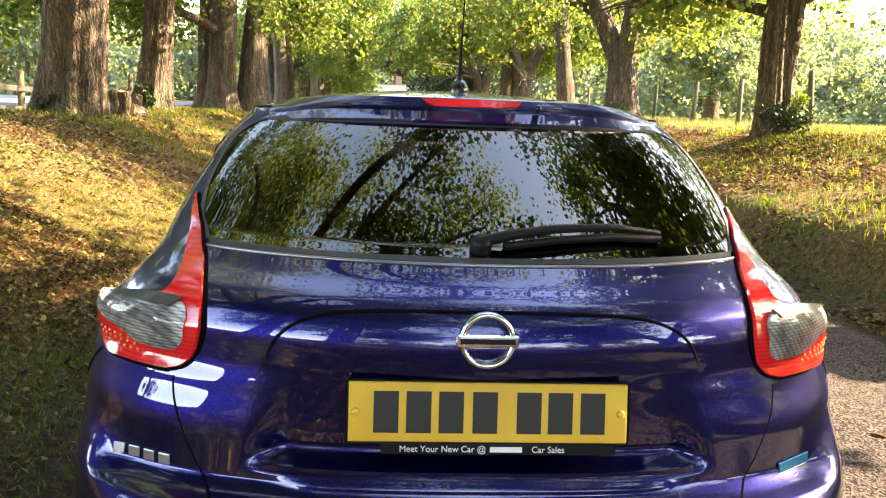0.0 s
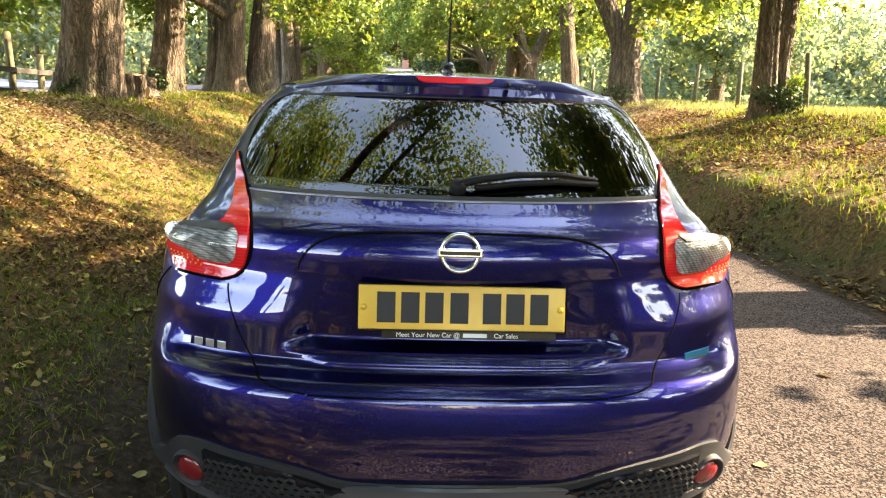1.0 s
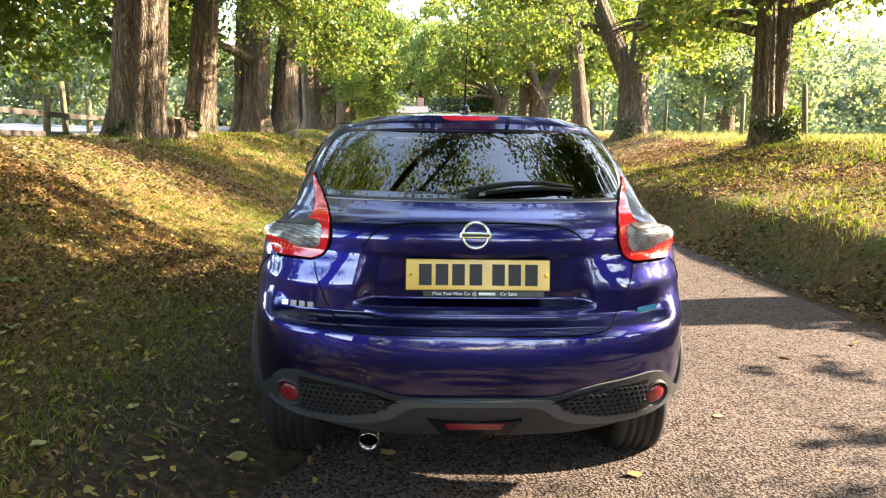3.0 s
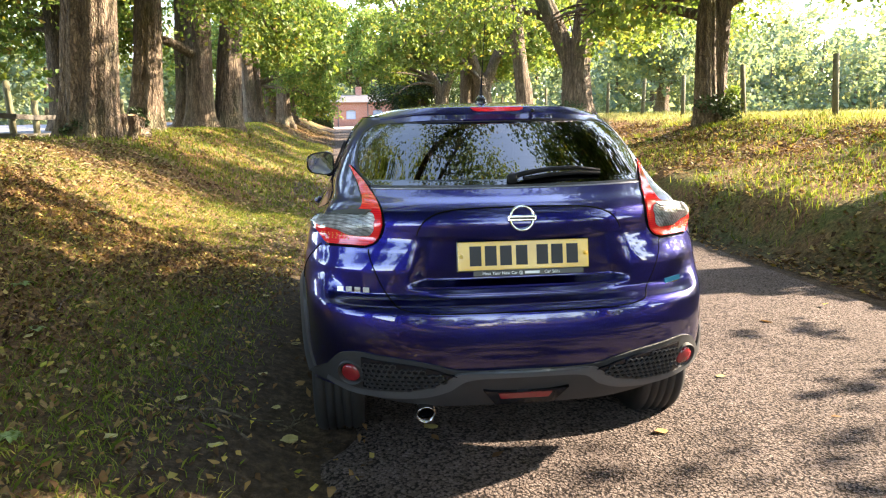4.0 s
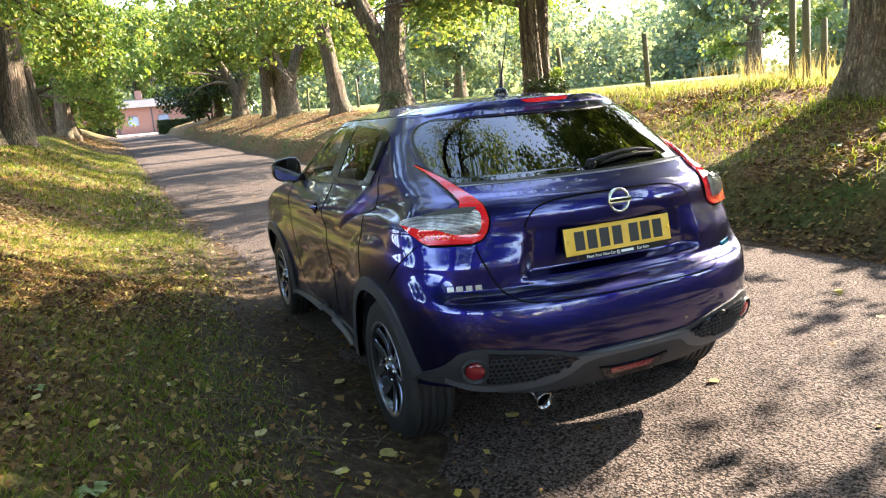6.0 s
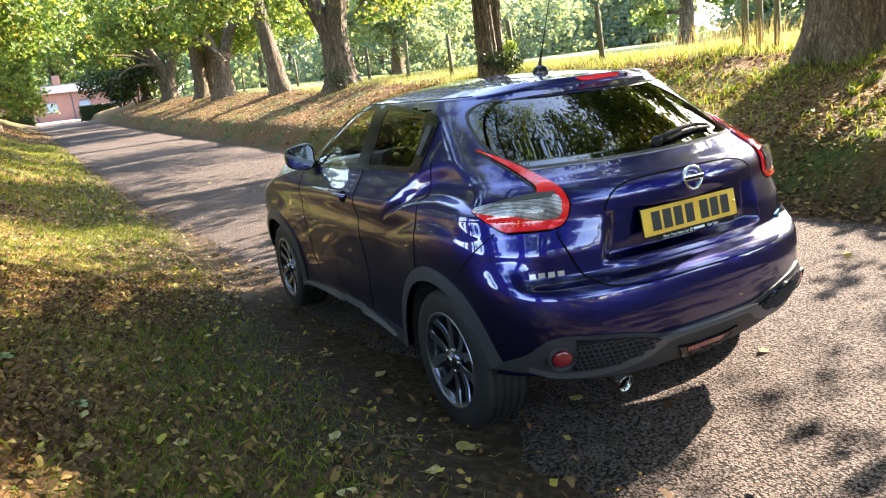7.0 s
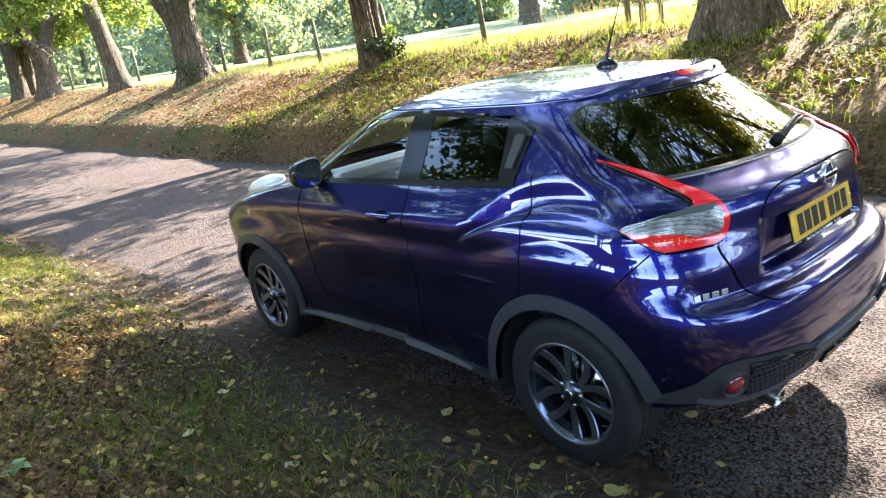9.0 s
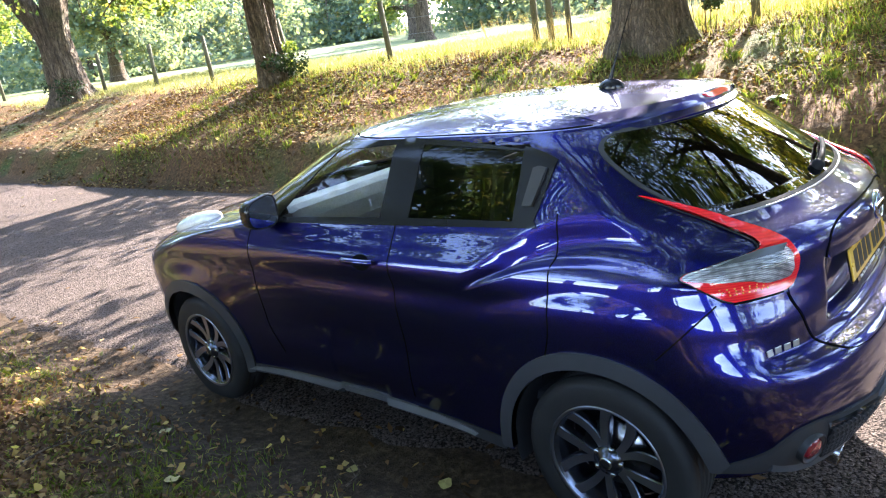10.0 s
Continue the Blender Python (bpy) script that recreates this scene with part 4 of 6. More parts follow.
for i, (x, y, sz) in enumerate(((-2.06, 0.18, 0.065), (-1.91, 0.03, 0.055), (-2.57, 1.82, 0.07), (-2.31, 1.31, 0.06), (-3.3, 2.6, 0.08), (-3.0, 1.2, 0.07), (-2.9, 4.1, 0.08), (4.8, 1.6, 0.12), (4.6, 0.5, 0.13), (5.0, 2.9, 0.10))):
    weed(x, y, sz, 110 + i)


def twig(x, y, length, turn, seed):
    rng = np.random.default_rng(seed)
    t = np.linspace(0, 1, 9)
    bend = np.cumsum(rng.normal(size=9)) * 0.06
    px, py = x + length * t * np.cos(turn + bend), y + length * t * np.sin(turn + bend)
    pz = height(px, py) + 0.028 + 0.012 * np.abs(np.sin(5 * t + seed))
    lines = [(np.stack([px, py, pz], 1), 0.0045 * (1 - 0.7 * t) + 0.0008, 6, 0)]
    for j in (3, 5):
        q = np.linspace(0, 1, 5)
        d = turn + bend[j] + rng.choice([-0.7, 0.7])
        lines.append((np.stack([px[j] + 0.25 * length * q * np.cos(d), py[j] + 0.25 * length * q * np.sin(d), pz[j] + 0.02 * q], 1), 0.0024 * (1 - 0.7 * q) + 0.0006, 5, 0))
    v, f = tubes(lines)
    tagged(new("twig", mesh_np("twig", v, f, M_bark, True)), "thin dead twig lying among the leaves", "twig", "fallen twigs")


for i, (x, y, L, a) in enumerate(((-1.32, 0.50, 0.40, 6.2), (-1.02, 0.45, 0.28, 1.0), (-1.12, 0.30, 0.26, 2.7), (-1.62, 0.60, 0.45, 5.9), (-1.48, 0.42, 0.3, 0.4), (-1.35, 0.85, 0.35, 2.2), (-1.2, 1.7, 0.3, 0.4), (-2.3, 1.6, 0.4, 1.9), (-1.9, 3.0, 0.4, 0.7), (-1.15, 2.3, 0.25, 2.9))):
    twig(x, y, L, a, 130 + i)


# single large leaves lying by the wheels and on the lane
def fallen_leaf(x, y, size, turn, label):
    bm = bmesh.new()
    ring = []
    for i in range(14):
        a = 2 * math.pi * i / 14
        r = 0.36 * (1 + 0.45 * max(0.0, math.cos(a)) ** 4 - 0.25 * max(0.0, -math.cos(a)) ** 6) * (1 + 0.07 * math.sin(5 * a + x * 9))
        ring.append(bm.verts.new((size * r * math.cos(a) * 1.1, size * r * math.sin(a), size * (0.14 * r * r + 0.03 * math.sin(3 * a + y)))))
    mid = bm.verts.new((0, 0, 0))
    for i in range(14):
        bm.faces.new((ring[i], ring[(i + 1) % 14], mid))
    ob = new("fallen_leaf", bm_mesh("fallen_leaf", bm, M_litter_bright))
    ob.matrix_basis = pose(x, y, float(height(x, y)) + (0.034 if -0.75 < x < 3.4 else 0.016), 4, 5, turn)
    return tagged(ob, label, "leaf", "large fallen leaves")


M_litter_bright = varied("yellow_leaf", [(0.35, (0.22, 0.17, 0.045)), (0.65, (0.34, 0.29, 0.09))], 30, 0.6, 160, 0.4, 0.002)
for i, (x, y, sz) in enumerate(((-0.35, 0.476, 0.075), (-0.97, 0.43, 0.11), (-1.234, 0.20, 0.075), (-0.878, 1.462, 0.08), (-2.0, 0.79, 0.07), (-1.023, 1.866, 0.07), (-1.566, 2.361, 0.08), (1.283, 0.857, 0.06),
                                (-1.45, 0.62, 0.07), (-1.75, 1.4, 0.07), (-1.15, 1.15, 0.06), (-1.6, 0.1, 0.08), (-1.9, 2.0, 0.07), (-2.3, 1.2, 0.07), (-1.3, 2.9, 0.07), (-1.05, 0.75, 0.06), (0.9, -0.5, 0.05), (2.1, 0.4, 0.06))):
    fallen_leaf(x, y, sz, i * 77, "pale yellow fallen lime leaf lying flat" if i % 3 else "curled tawny fallen leaf")
# ---- the car ----
M_paint = material("blue_metallic_paint", (0.012, 0.008, 0.16), 0.36, 1.0, Coat_Weight=1.0, Coat_Roughness=0.01, Coat_IOR=1.72)
_fl = node(M_paint, "ShaderNodeTexVoronoi", Scale=900.0)
link(M_paint, coords(M_paint), _fl.inputs["Vector"])
_fs = M_paint.node_tree.nodes.new("ShaderNodeSeparateColor")
link(M_paint, _fl.outputs["Color"], _fs.inputs[0])
_pc = ramp(M_paint, _fs.outputs[0], [(0.0, (0.0045, 0.0050, 0.066)), (0.6, (0.0070, 0.0076, 0.108)), (1.0, (0.020, 0.020, 0.24))])
link(M_paint, _pc, bsdf(M_paint).inputs["Base Color"])
M_plastic = varied("grained_black_plastic", [(0.3, (0.017, 0.0175, 0.0185)), (0.7, (0.027, 0.0275, 0.029))], 5, 0.6, 700, 0.25, 0.0006)
M_grey = varied("satin_grey_plastic", [(0.3, (0.058, 0.061, 0.065)), (0.7, (0.080, 0.083, 0.088))], 5, 0.40, 700, 0.15, 0.0004)
M_arch = varied("dark_grey_plastic", [(0.3, (0.034, 0.035, 0.038)), (0.7, (0.048, 0.049, 0.053))], 5, 0.45, 700, 0.15, 0.0004)
M_sill = varied("pale_grey_plastic", [(0.3, (0.14, 0.14, 0.138)), (0.7, (0.18, 0.18, 0.176))], 5, 0.45, 500, 0.15, 0.0004)
M_wiper = material("matt_black_arm", (0.008, 0.008, 0.009), 0.55, Specular_IOR_Level=0.18)
M_gloss = material("gloss_black_trim", (0.010, 0.010, 0.012), 0.16, Specular_IOR_Level=0.32)
# near-black, puts the shade of gaps and recesses into the colour
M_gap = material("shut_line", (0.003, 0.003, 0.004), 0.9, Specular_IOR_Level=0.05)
M_rubber = varied("tyre_rubber", [(0.3, (0.010, 0.010, 0.010)), (0.7, (0.018, 0.017, 0.016))], 6, 0.7, 120, 0.3, 0.001)
M_alloy_dark = material("dark_alloy", (0.13, 0.14, 0.17), 0.2, 0.9)
M_alloy = material("machined_alloy", (0.30, 0.31, 0.35), 0.32, 0.95)
M_chrome = material("chrome", (0.75, 0.76, 0.78), 0.08, 1.0)
M_silver = material("silver_badge", (0.62, 0.62, 0.64), 0.35, 0.9)
M_steel = material("exhaust_steel", (0.42, 0.40, 0.38), 0.25, 1.0)
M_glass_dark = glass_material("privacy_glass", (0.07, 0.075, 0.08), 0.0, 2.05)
M_glass = glass_material("clear_car_glass", (0.84, 0.88, 0.86), 0.0, 1.5)
M_lens_red = material("red_lens", (0.62, 0.012, 0.018), 0.12, 0.0, Coat_Weight=1.0, Coat_Roughness=0.03, Transmission_Weight=0.0)
_rw = node(M_lens_red, "ShaderNodeTexWave", Scale=38.0, Distortion=0.0)
_rw.bands_direction = "Z"
link(M_lens_red, coords(M_lens_red), _rw.inputs["Vector"])
link(M_lens_red, ramp(M_lens_red, _rw.outputs["Fac"], [(0.2, (0.74, 0.010, 0.018)), (0.8, (0.86, 0.020, 0.026))]), bsdf(M_lens_red).inputs["Base Color"])
M_brake = material("bright_red_lens", (0.66, 0.012, 0.026), 0.16, 0.0, Coat_Weight=1.0, Coat_Roughness=0.03)
M_lens_dark = material("dark_red_lens", (0.20, 0.012, 0.018), 0.14, 0.0, Coat_Weight=1.0, Coat_Roughness=0.03)
M_mirror = material("mirror_glass", (0.70, 0.73, 0.75), 0.02, 1.0)
M_plate = material("yellow_plate", (0.72, 0.42, 0.035), 0.35, 0.0, Coat_Weight=0.6, Coat_Roughness=0.1)
link(M_plate, ramp(M_plate, noise_fac(M_plate, 9, 4), [(0.3, (0.66, 0.37, 0.03)), (0.7, (0.76, 0.46, 0.045))]), bsdf(M_plate).inputs["Base Color"])
M_black_ink = material("black_print", (0.012, 0.012, 0.012), 0.5)
M_white_ink = material("white_print", (0.75, 0.75, 0.75), 0.5)
M_cloth = varied("grey_seat_cloth", [(0.3, (0.035, 0.035, 0.04)), (0.7, (0.06, 0.06, 0.065))], 4, 0.95, 250)
# sky sheen over the dashboard is put into this paler grey
M_cream = varied("pale_dash_sheen", [(0.3, (0.36, 0.36, 0.34)), (0.7, (0.46, 0.46, 0.44))], 4, 0.8, 120)
M_badge_blue = material("blue_badge", (0.05, 0.35, 0.65), 0.15, 0.6)

car = tagged(new("car"), "dark blue metallic compact crossover parked at the lane's edge", "car")
corner_power = spline([0.3, 0.84, 0.93, 0.99, 1.45, 1.5], [2.65, 2.6, 2.2, 2.0, 2.0, 2.2])
crest = spline([0.30, 0.48, 0.60, 0.74, 0.87, 1.01, 1.13, 1.24, 1.36, 1.6], [0.985, 1.012, 1.036, 1.044, 1.036, 1.012, 0.974, 0.932, 0.875, 0.78])
CARVE = [1.0]
CROWN = 1.541
_y0 = spline([0.26, 0.33, 0.42, 0.50, 0.60, 0.69, 0.725, 0.742, 0.765, 0.85, 0.95, 1.03, 1.07, 1.10, 1.13, 1.165, 1.19, 1.30, 1.435, 1.465, 1.49],
             [0.16, 0.10, 0.045, 0.008, -0.005, 0.005, 0.028, 0.075, 0.098, 0.10, 0.095, 0.088, 0.10, 0.130, 0.185, 0.238, 0.278, 0.425, 0.60, 0.628, 0.65])
_wz = spline([0.26, 0.32, 0.45, 0.60, 0.78, 0.92, 1.0, 1.06, 1.12, 1.18, 1.30, 1.40, 1.46],
             [0.755, 0.80, 0.83, 0.845, 0.855, 0.858, 0.845, 0.818, 0.782, 0.754, 0.697, 0.650, 0.605])
_yf = spline([0.26, 0.50, 0.75, 0.88, 0.95, 1.0, 1.04, 1.07, 1.10, 1.13, 1.2, 1.3, 1.44, 1.471],
             [3.92, 4.06, 4.10, 4.05, 3.93, 3.78, 3.6, 3.42, 3.22, 3.08, 2.93, 2.72, 2.40, 2.30])


_y0b = spline([0.26, 0.33, 0.42, 0.50, 0.60, 0.69, 0.73, 0.77, 0.81, 0.85, 0.95, 1.03], [0.16, 0.10, 0.045, 0.008, -0.005, 0.005, 0.022, 0.055, 0.085, 0.10, 0.095, 0.088])


def rear_y(z):
    pane = 0.278 + 1.239 * (z - 1.19) + 0.308 * (z - 1.19) ** 2
    low = np.where((z > 1.19) & (z < 1.45), pane, _y0(z))
    return np.where(z > 1.49, 1.45 - 0.80 * (np.clip(CROWN - z, 0, 1) / 0.051) ** 0.45, low)


def front_y(z):
    return np.where(z > 1.471, 1.55 + 0.75 * (np.clip(CROWN - z, 0, 1) / 0.07) ** 0.5, _yf(z))


def bell(t, c, w):
    return np.exp(-((t - c) / w) ** 2)


def half_width(y, z):
    """Half the car's width: tub and cabin, with flared wings, a waist along the doors and a hollow behind the rear door."""
    w = np.where(z > 1.46, 0.605 * (np.clip(CROWN - z, 0, 1) / 0.081) ** (1 / 2.4), _wz(z))
    # channel between the rear wing's crest and the rear pillar, running forward into the door
    c = crest(y)
    top = c + spline([0.3, 0.55, 0.8, 1.0, 1.15, 1.30], [0.12, 0.135, 0.135, 0.115, 0.085, 0.05])(y)
    t = np.clip((z - c + 0.004) / 0.028, 0, 1)
    u = np.clip((z - top + 0.10) / 0.13, 0, 1)
    ends = spline([0.30, 0.42, 0.58, 1.00, 1.16, 1.26, 1.32], [0.25, 0.5, 1.0, 1.0, 0.8, 0.3, 0.0])(y)
    w = w - CARVE[0] * 0.042 * ends * t * t * (3 - 2 * t) * (1 - u * u * (3 - 2 * u))
    w = w - 0.02 * bell(y, 0.55, 0.3) * bell(z, 1.2, 0.1)
    w = w - 0.022 * bell(y, 2.0, 0.75) * bell(z, 0.60, 0.14) + 0.014 * bell(y, 1.9, 0.8) * bell(z, 0.985, 0.05) - 0.012 * bell(y, 1.9, 0.8) * bell(z, 0.88, 0.05)
    wing = 0.0
    for c, k, top, sharp in ((0.77, 0.60, crest(y) + 0.008, 9.0), (3.31, 0.46, 1.08, 3.6)):
        dome = np.sqrt(np.clip(1 - (np.clip(z - 0.62, 0, 1) / (top - 0.62)) ** sharp, 0, 1))
        flare = 0.888 * (0.905 + 0.095 * bell(y, c, k)) * (0.12 + 0.88 * dome)
        wing = np.maximum(wing, flare * np.where(np.abs(y - c) < 1.1, 1, 0))
    k = 0.009
    both = k * np.logaddexp(w / k, wing / k)
    return np.where(z < 1.16, both, w)


def plan(s, z):
    """The body's surface: s runs from the middle of the tail (0) round the corner (1), along the side (2) to the middle of the nose (3), z is the height."""
    s, z = np.broadcast_arrays(np.asarray(s, float), np.asarray(z, float))
    a = np.abs(s)
    ya, yb = rear_y(z), front_y(z)
    m = np.clip((a - 0.50) / 0.22, 0, 1)
    ya = np.where(z < 0.99, ya + (_y0b(z) - ya) * m * m * (3 - 2 * m), ya)
    d = np.minimum(0.46, 0.48 * (yb - ya))
    df = np.minimum(0.55, 0.5 * (yb - ya))
    e = 2 / corner_power(z)
    th = np.clip(a, 0, 1) * np.pi / 2
    tf = np.clip(3 - a, 0, 1) * np.pi / 2
    y = np.where(a <= 1, ya + d * (1 - np.clip(np.cos(th), 0, 1) ** e), np.where(a <= 2, ya + d + (yb - df - ya - d) * (a - 1), yb - df * (1 - np.clip(np.cos(tf), 0, 1) ** e)))
    xn = np.where(a <= 1, np.sin(th) ** e, np.where(a <= 2, 1.0, np.sin(tf) ** e))
    return np.stack([np.sign(s) * xn * half_width(y, z), y, z], -1)


def surf(s, z, off=0.0):
    """Points of the body's surface, moved outwards by off, and the outward directions."""
    s, z = np.broadcast_arrays(np.asarray(s, float), np.asarray(z, float))
    ds = plan(s + 2e-3, z) - plan(s - 2e-3, z)
    dz = plan(s, z + 2e-3) - plan(s, np.maximum(z - 2e-3, 0.2))
    n = np.cross(ds, dz)
    n /= np.linalg.norm(n, axis=-1)[..., None] + 1e-12
    return plan(s, z) + np.asarray(off)[..., None] * n, n


def s_at(value, z, axis, lo=0.0, hi=3.0):
    """Where on the outline at height z the body has this x (axis 0, on the tail) or this y (axis 1)."""
    value, z = np.broadcast_arrays(np.asarray(value, float), np.asarray(z, float))
    a, b = np.full(value.shape, lo), np.full(value.shape, 1.0 if axis == 0 else hi)
    for _ in range(34):
        m = (a + b) / 2
        low = plan(m, z)[..., axis] < value
        a, b = np.where(low, m, a), np.where(low, b, m)
    return (a + b) / 2


def set_normals(me, n):
    me.normals_split_custom_set_from_vertices(np.asarray(n).reshape(-1, 3).tolist())


def panel(name, S, Z, off, mat_, parent=None, label="", skirt=0.012, push=None):
    """A panel laid on the body's surface over a grid of (s, z), with its edges turned in."""
    off = np.broadcast_to(np.asarray(off, float), S.shape)
    P, n = surf(S, Z, off)
    if push is not None:
        def full(a, b):
            q = surf(a, b, off)[0]
            return q + push(q, a, b)
        P = P + push(P, S, Z)
        c = np.cross(full(S + 1e-3, Z) - full(S - 1e-3, Z), full(S, Z + 8e-4) - full(S, Z - 8e-4))
        c /= np.linalg.norm(c, axis=-1)[..., None] + 1e-12
        n = c * np.sign((c * n).sum(-1))[..., None]
    nu, nv = S.shape
    f = grid_faces(nu, nv)
    a = P.reshape(-1, 3)
    tri = a[f[:, :3]]
    geo = np.cross(tri[:, 1] - tri[:, 0], tri[:, 2] - tri[:, 0])
    flip = (geo * n.reshape(-1, 3)[f[:, 0]]).sum() < 0
    if flip:
        f = f[:, ::-1]
    verts, norms, faces = [a], [n.reshape(-1, 3)], [f]
    if skirt:
        idx = np.arange(nu * nv).reshape(nu, nv)
        rim = np.concatenate([idx[0, :], idx[1:, -1], idx[-1, -2::-1], idx[-2:0:-1, 0]])
        m = len(rim)
        inner = a[rim] - skirt * n.reshape(-1, 3)[rim]
        i0, i1 = len(a), len(a) + m
        verts += [a[rim], inner]
        out = a[rim] - a.mean(0)
        verts_n = out / (np.linalg.norm(out, axis=1)[:, None] + 1e-9)
        norms += [verts_n, verts_n]
        k = np.arange(m)
        j = (k + 1) % m
        q = np.stack([i0 + k, i1 + k, i1 + j, i0 + j], 1)
        faces.append(q[:, ::-1] if flip else q)
    me = mesh_np(name, np.concatenate(verts), np.concatenate(faces), mat_, True)
    set_normals(me, np.concatenate(norms))
    return part(name, me, parent or car, label)


def bead(name, S, Z, r, mat_, parent=None, label="", off=0.0):
    """A thin bead along a line on the body."""
    P, _ = surf(S, Z, off)
    v, f = tubes([(P, np.full(len(P), r), 6, 0)])
    return part(name, mesh_np(name, v, f, mat_, True), parent or car, label)


def both(make):
    """Builds a part on both sides of the car."""
    return [make(k) for k in (-1, 1)]


def lerp(a, b, t):
    return a + (b - a) * t


# openings in the shell: the panes, and the wheel arches
FRONT_PANE = [(2.47, 1.130), (1.755, 1.143), (1.715, 1.445), (2.12, 1.425)]
REAR_PANE = [(1.61, 1.147), (1.075, 1.163), (1.065, 1.408), (1.575, 1.441)]
AXLES = (0.752, 3.31)
HUB_Z = 0.318
glass_half = spline([1.16, 1.18, 1.22, 1.27, 1.33, 1.38, 1.41, 1.43, 1.445], [0.572, 0.592, 0.625, 0.632, 0.622, 0.600, 0.565, 0.51, 0.44])


def inside_quad(y, z, quad, grow):
    c = np.mean(quad, axis=0)
    ok = np.ones(np.shape(y), bool)
    for i in range(4):
        a, b = np.array(quad[i]), np.array(quad[(i + 1) % 4])
        e = b - a
        nrm = np.array([e[1], -e[0]]) / np.hypot(*e)
        if np.dot(nrm, c - a) < 0:
            nrm = -nrm
        ok &= ((y - a[0]) * nrm[0] + (z - a[1]) * nrm[1]) > -grow
    return ok


def shell():
    zs = np.concatenate([np.arange(0.27, 0.70, 0.02), np.arange(0.70, 0.80, 0.006), np.arange(0.80, 0.93, 0.012), np.arange(0.93, 1.16, 0.0055), np.arange(1.16, 1.46, 0.011), CROWN - 0.081 * np.linspace(1, 0.0, 26) ** 2.4])
    arc = np.linspace(0, 1, 44)
    sp = np.concatenate([arc, np.linspace(1, 2, 130)[1:], 2 + np.linspace(0, 1, 40)[1:]])
    ss = np.concatenate([-sp[::-1], sp[1:]])
    S, Z = np.meshgrid(ss, zs)
    P, n = surf(S, Z)
    n[-1] = (0, 0, 1)
    f = grid_faces(*S.shape)
    mid = P.reshape(-1, 3)[f].mean(1)
    x, y, z = np.abs(mid[:, 0]), mid[:, 1], mid[:, 2]
    gone = np.zeros(len(f), bool)
    side = x > 0.45
    gone |= side & (inside_quad(y, z, FRONT_PANE, 0.012) | inside_quad(y, z, REAR_PANE, 0.012))
    for c in AXLES:
        gone |= (np.hypot(y - c, z - HUB_Z) < 0.40) & side
    gone |= (y < 0.9) & (z > 1.172) & (z < 1.425) & (x < glass_half(z) - 0.012)
    gone |= (y > 2.2) & (z > 1.155) & (z < 1.44) & (x < 0.86 * _wz(z))
    gone |= (y < 0.5) & (z > 0.79) & (z < 0.992) & (x < 0.46)
    gone |= (y < 0.72) & (z < 0.37)
    names = np.full(len(f), 0)
    names[z > 1.46] = 1
    names[(z < 0.935) & (y < 0.62 - 0.35 * np.clip(0.9 - z, 0, 1)) & (np.hypot(y - 0.77, z - HUB_Z) > 0.38) & ~((x < 0.6) & (z > 0.71))] = 2
    door = (z > 0.30) & (z < 1.46) & (x > 0.5) & (y > 0.90) & (np.hypot(y - AXLES[0], z - HUB_Z) > 0.47) & (np.hypot(y - AXLES[1], z - HUB_Z) > 0.47)
    names[door & (y < 1.67)] = 3
    names[door & (y >= 1.67) & (y < 2.66)] = 4
    names[(y > 2.75) & (z > 0.98) & (z < 1.15) & (names == 0)] = 5
    names[(y > 3.72) & (z <= 0.98)] = 6
    titles = [("body_shell", ""), ("roof", ""), ("rear_bumper", ""), ("rear_door", ""), ("front_door", ""), ("bonnet", ""), ("front_bumper", "")]
    V, N = P.reshape(-1, 3), n.reshape(-1, 3)
    for i, (nm, lab) in enumerate(titles):
        for sgn in ((-1, 1) if i in (3, 4) else (0,)):
            pick = (names == i) & ~gone & ((mid[:, 0] * sgn >= 0) if sgn else True)
            q = f[pick]
            used, inv = np.unique(q, return_inverse=True)
            me = mesh_np(nm, V[used], inv.reshape(q.shape), M_paint, True)
            set_normals(me, N[used])
            part(nm, me, car, lab)


shell()

# tailgate with the plate recess and the raised blade above it
tg_half = spline([0.705, 0.712, 0.73, 0.77, 0.83, 0.93, 0.985, 1.04, 1.10, 1.16], [0.36, 0.44, 0.497, 0.532, 0.562, 0.592, 0.565, 0.543, 0.555, 0.582])


def step(t):
    t = np.clip(t, 0, 1)
    return t * t * (3 - 2 * t)


def tailgate_form(P, S, Z):
    x = np.abs(P[..., 0])
    hollow = (0.026 + 0.024 * np.clip((0.99 - Z) / 0.19, 0, 1)) * step((0.425 + 0.2 * (0.99 - Z) - x) / 0.09) * step((0.998 - Z) / 0.008) * step((Z - 0.775) / 0.04)
    lip = 0.012 * bell(Z, 0.762, 0.012) * step((0.44 - x) / 0.15)
    d = np.zeros(P.shape)
    d[..., 1] = hollow - lip
    return d


zz = np.concatenate([np.linspace(0.705, 0.78, 26), np.linspace(0.79, 0.965, 24), np.linspace(0.97, 1.0, 24), np.linspace(1.004, 1.09, 40), np.linspace(1.095, 1.16, 20)])
tt = np.linspace(-1, 1, 121)
TZ, TT = np.meshgrid(zz, tt, indexing="ij")
TS = s_at(np.abs(TT) * tg_half(TZ), TZ, 0) * np.sign(TT)
tailgate = panel("tailgate", TS, TZ, 0.004, M_paint, push=tailgate_form)
# raised blade over the plate; a black bead draws the shadowed groove along its upper edge
bx = np.sin(np.linspace(-np.pi / 2, np.pi / 2, 120)) * 0.405
blade_top = 0.992 + 0.097 * (1 - (np.abs(bx) / 0.4055) ** 7.0) ** 0.5 - 0.014 * (np.abs(bx) / 0.41) ** 2
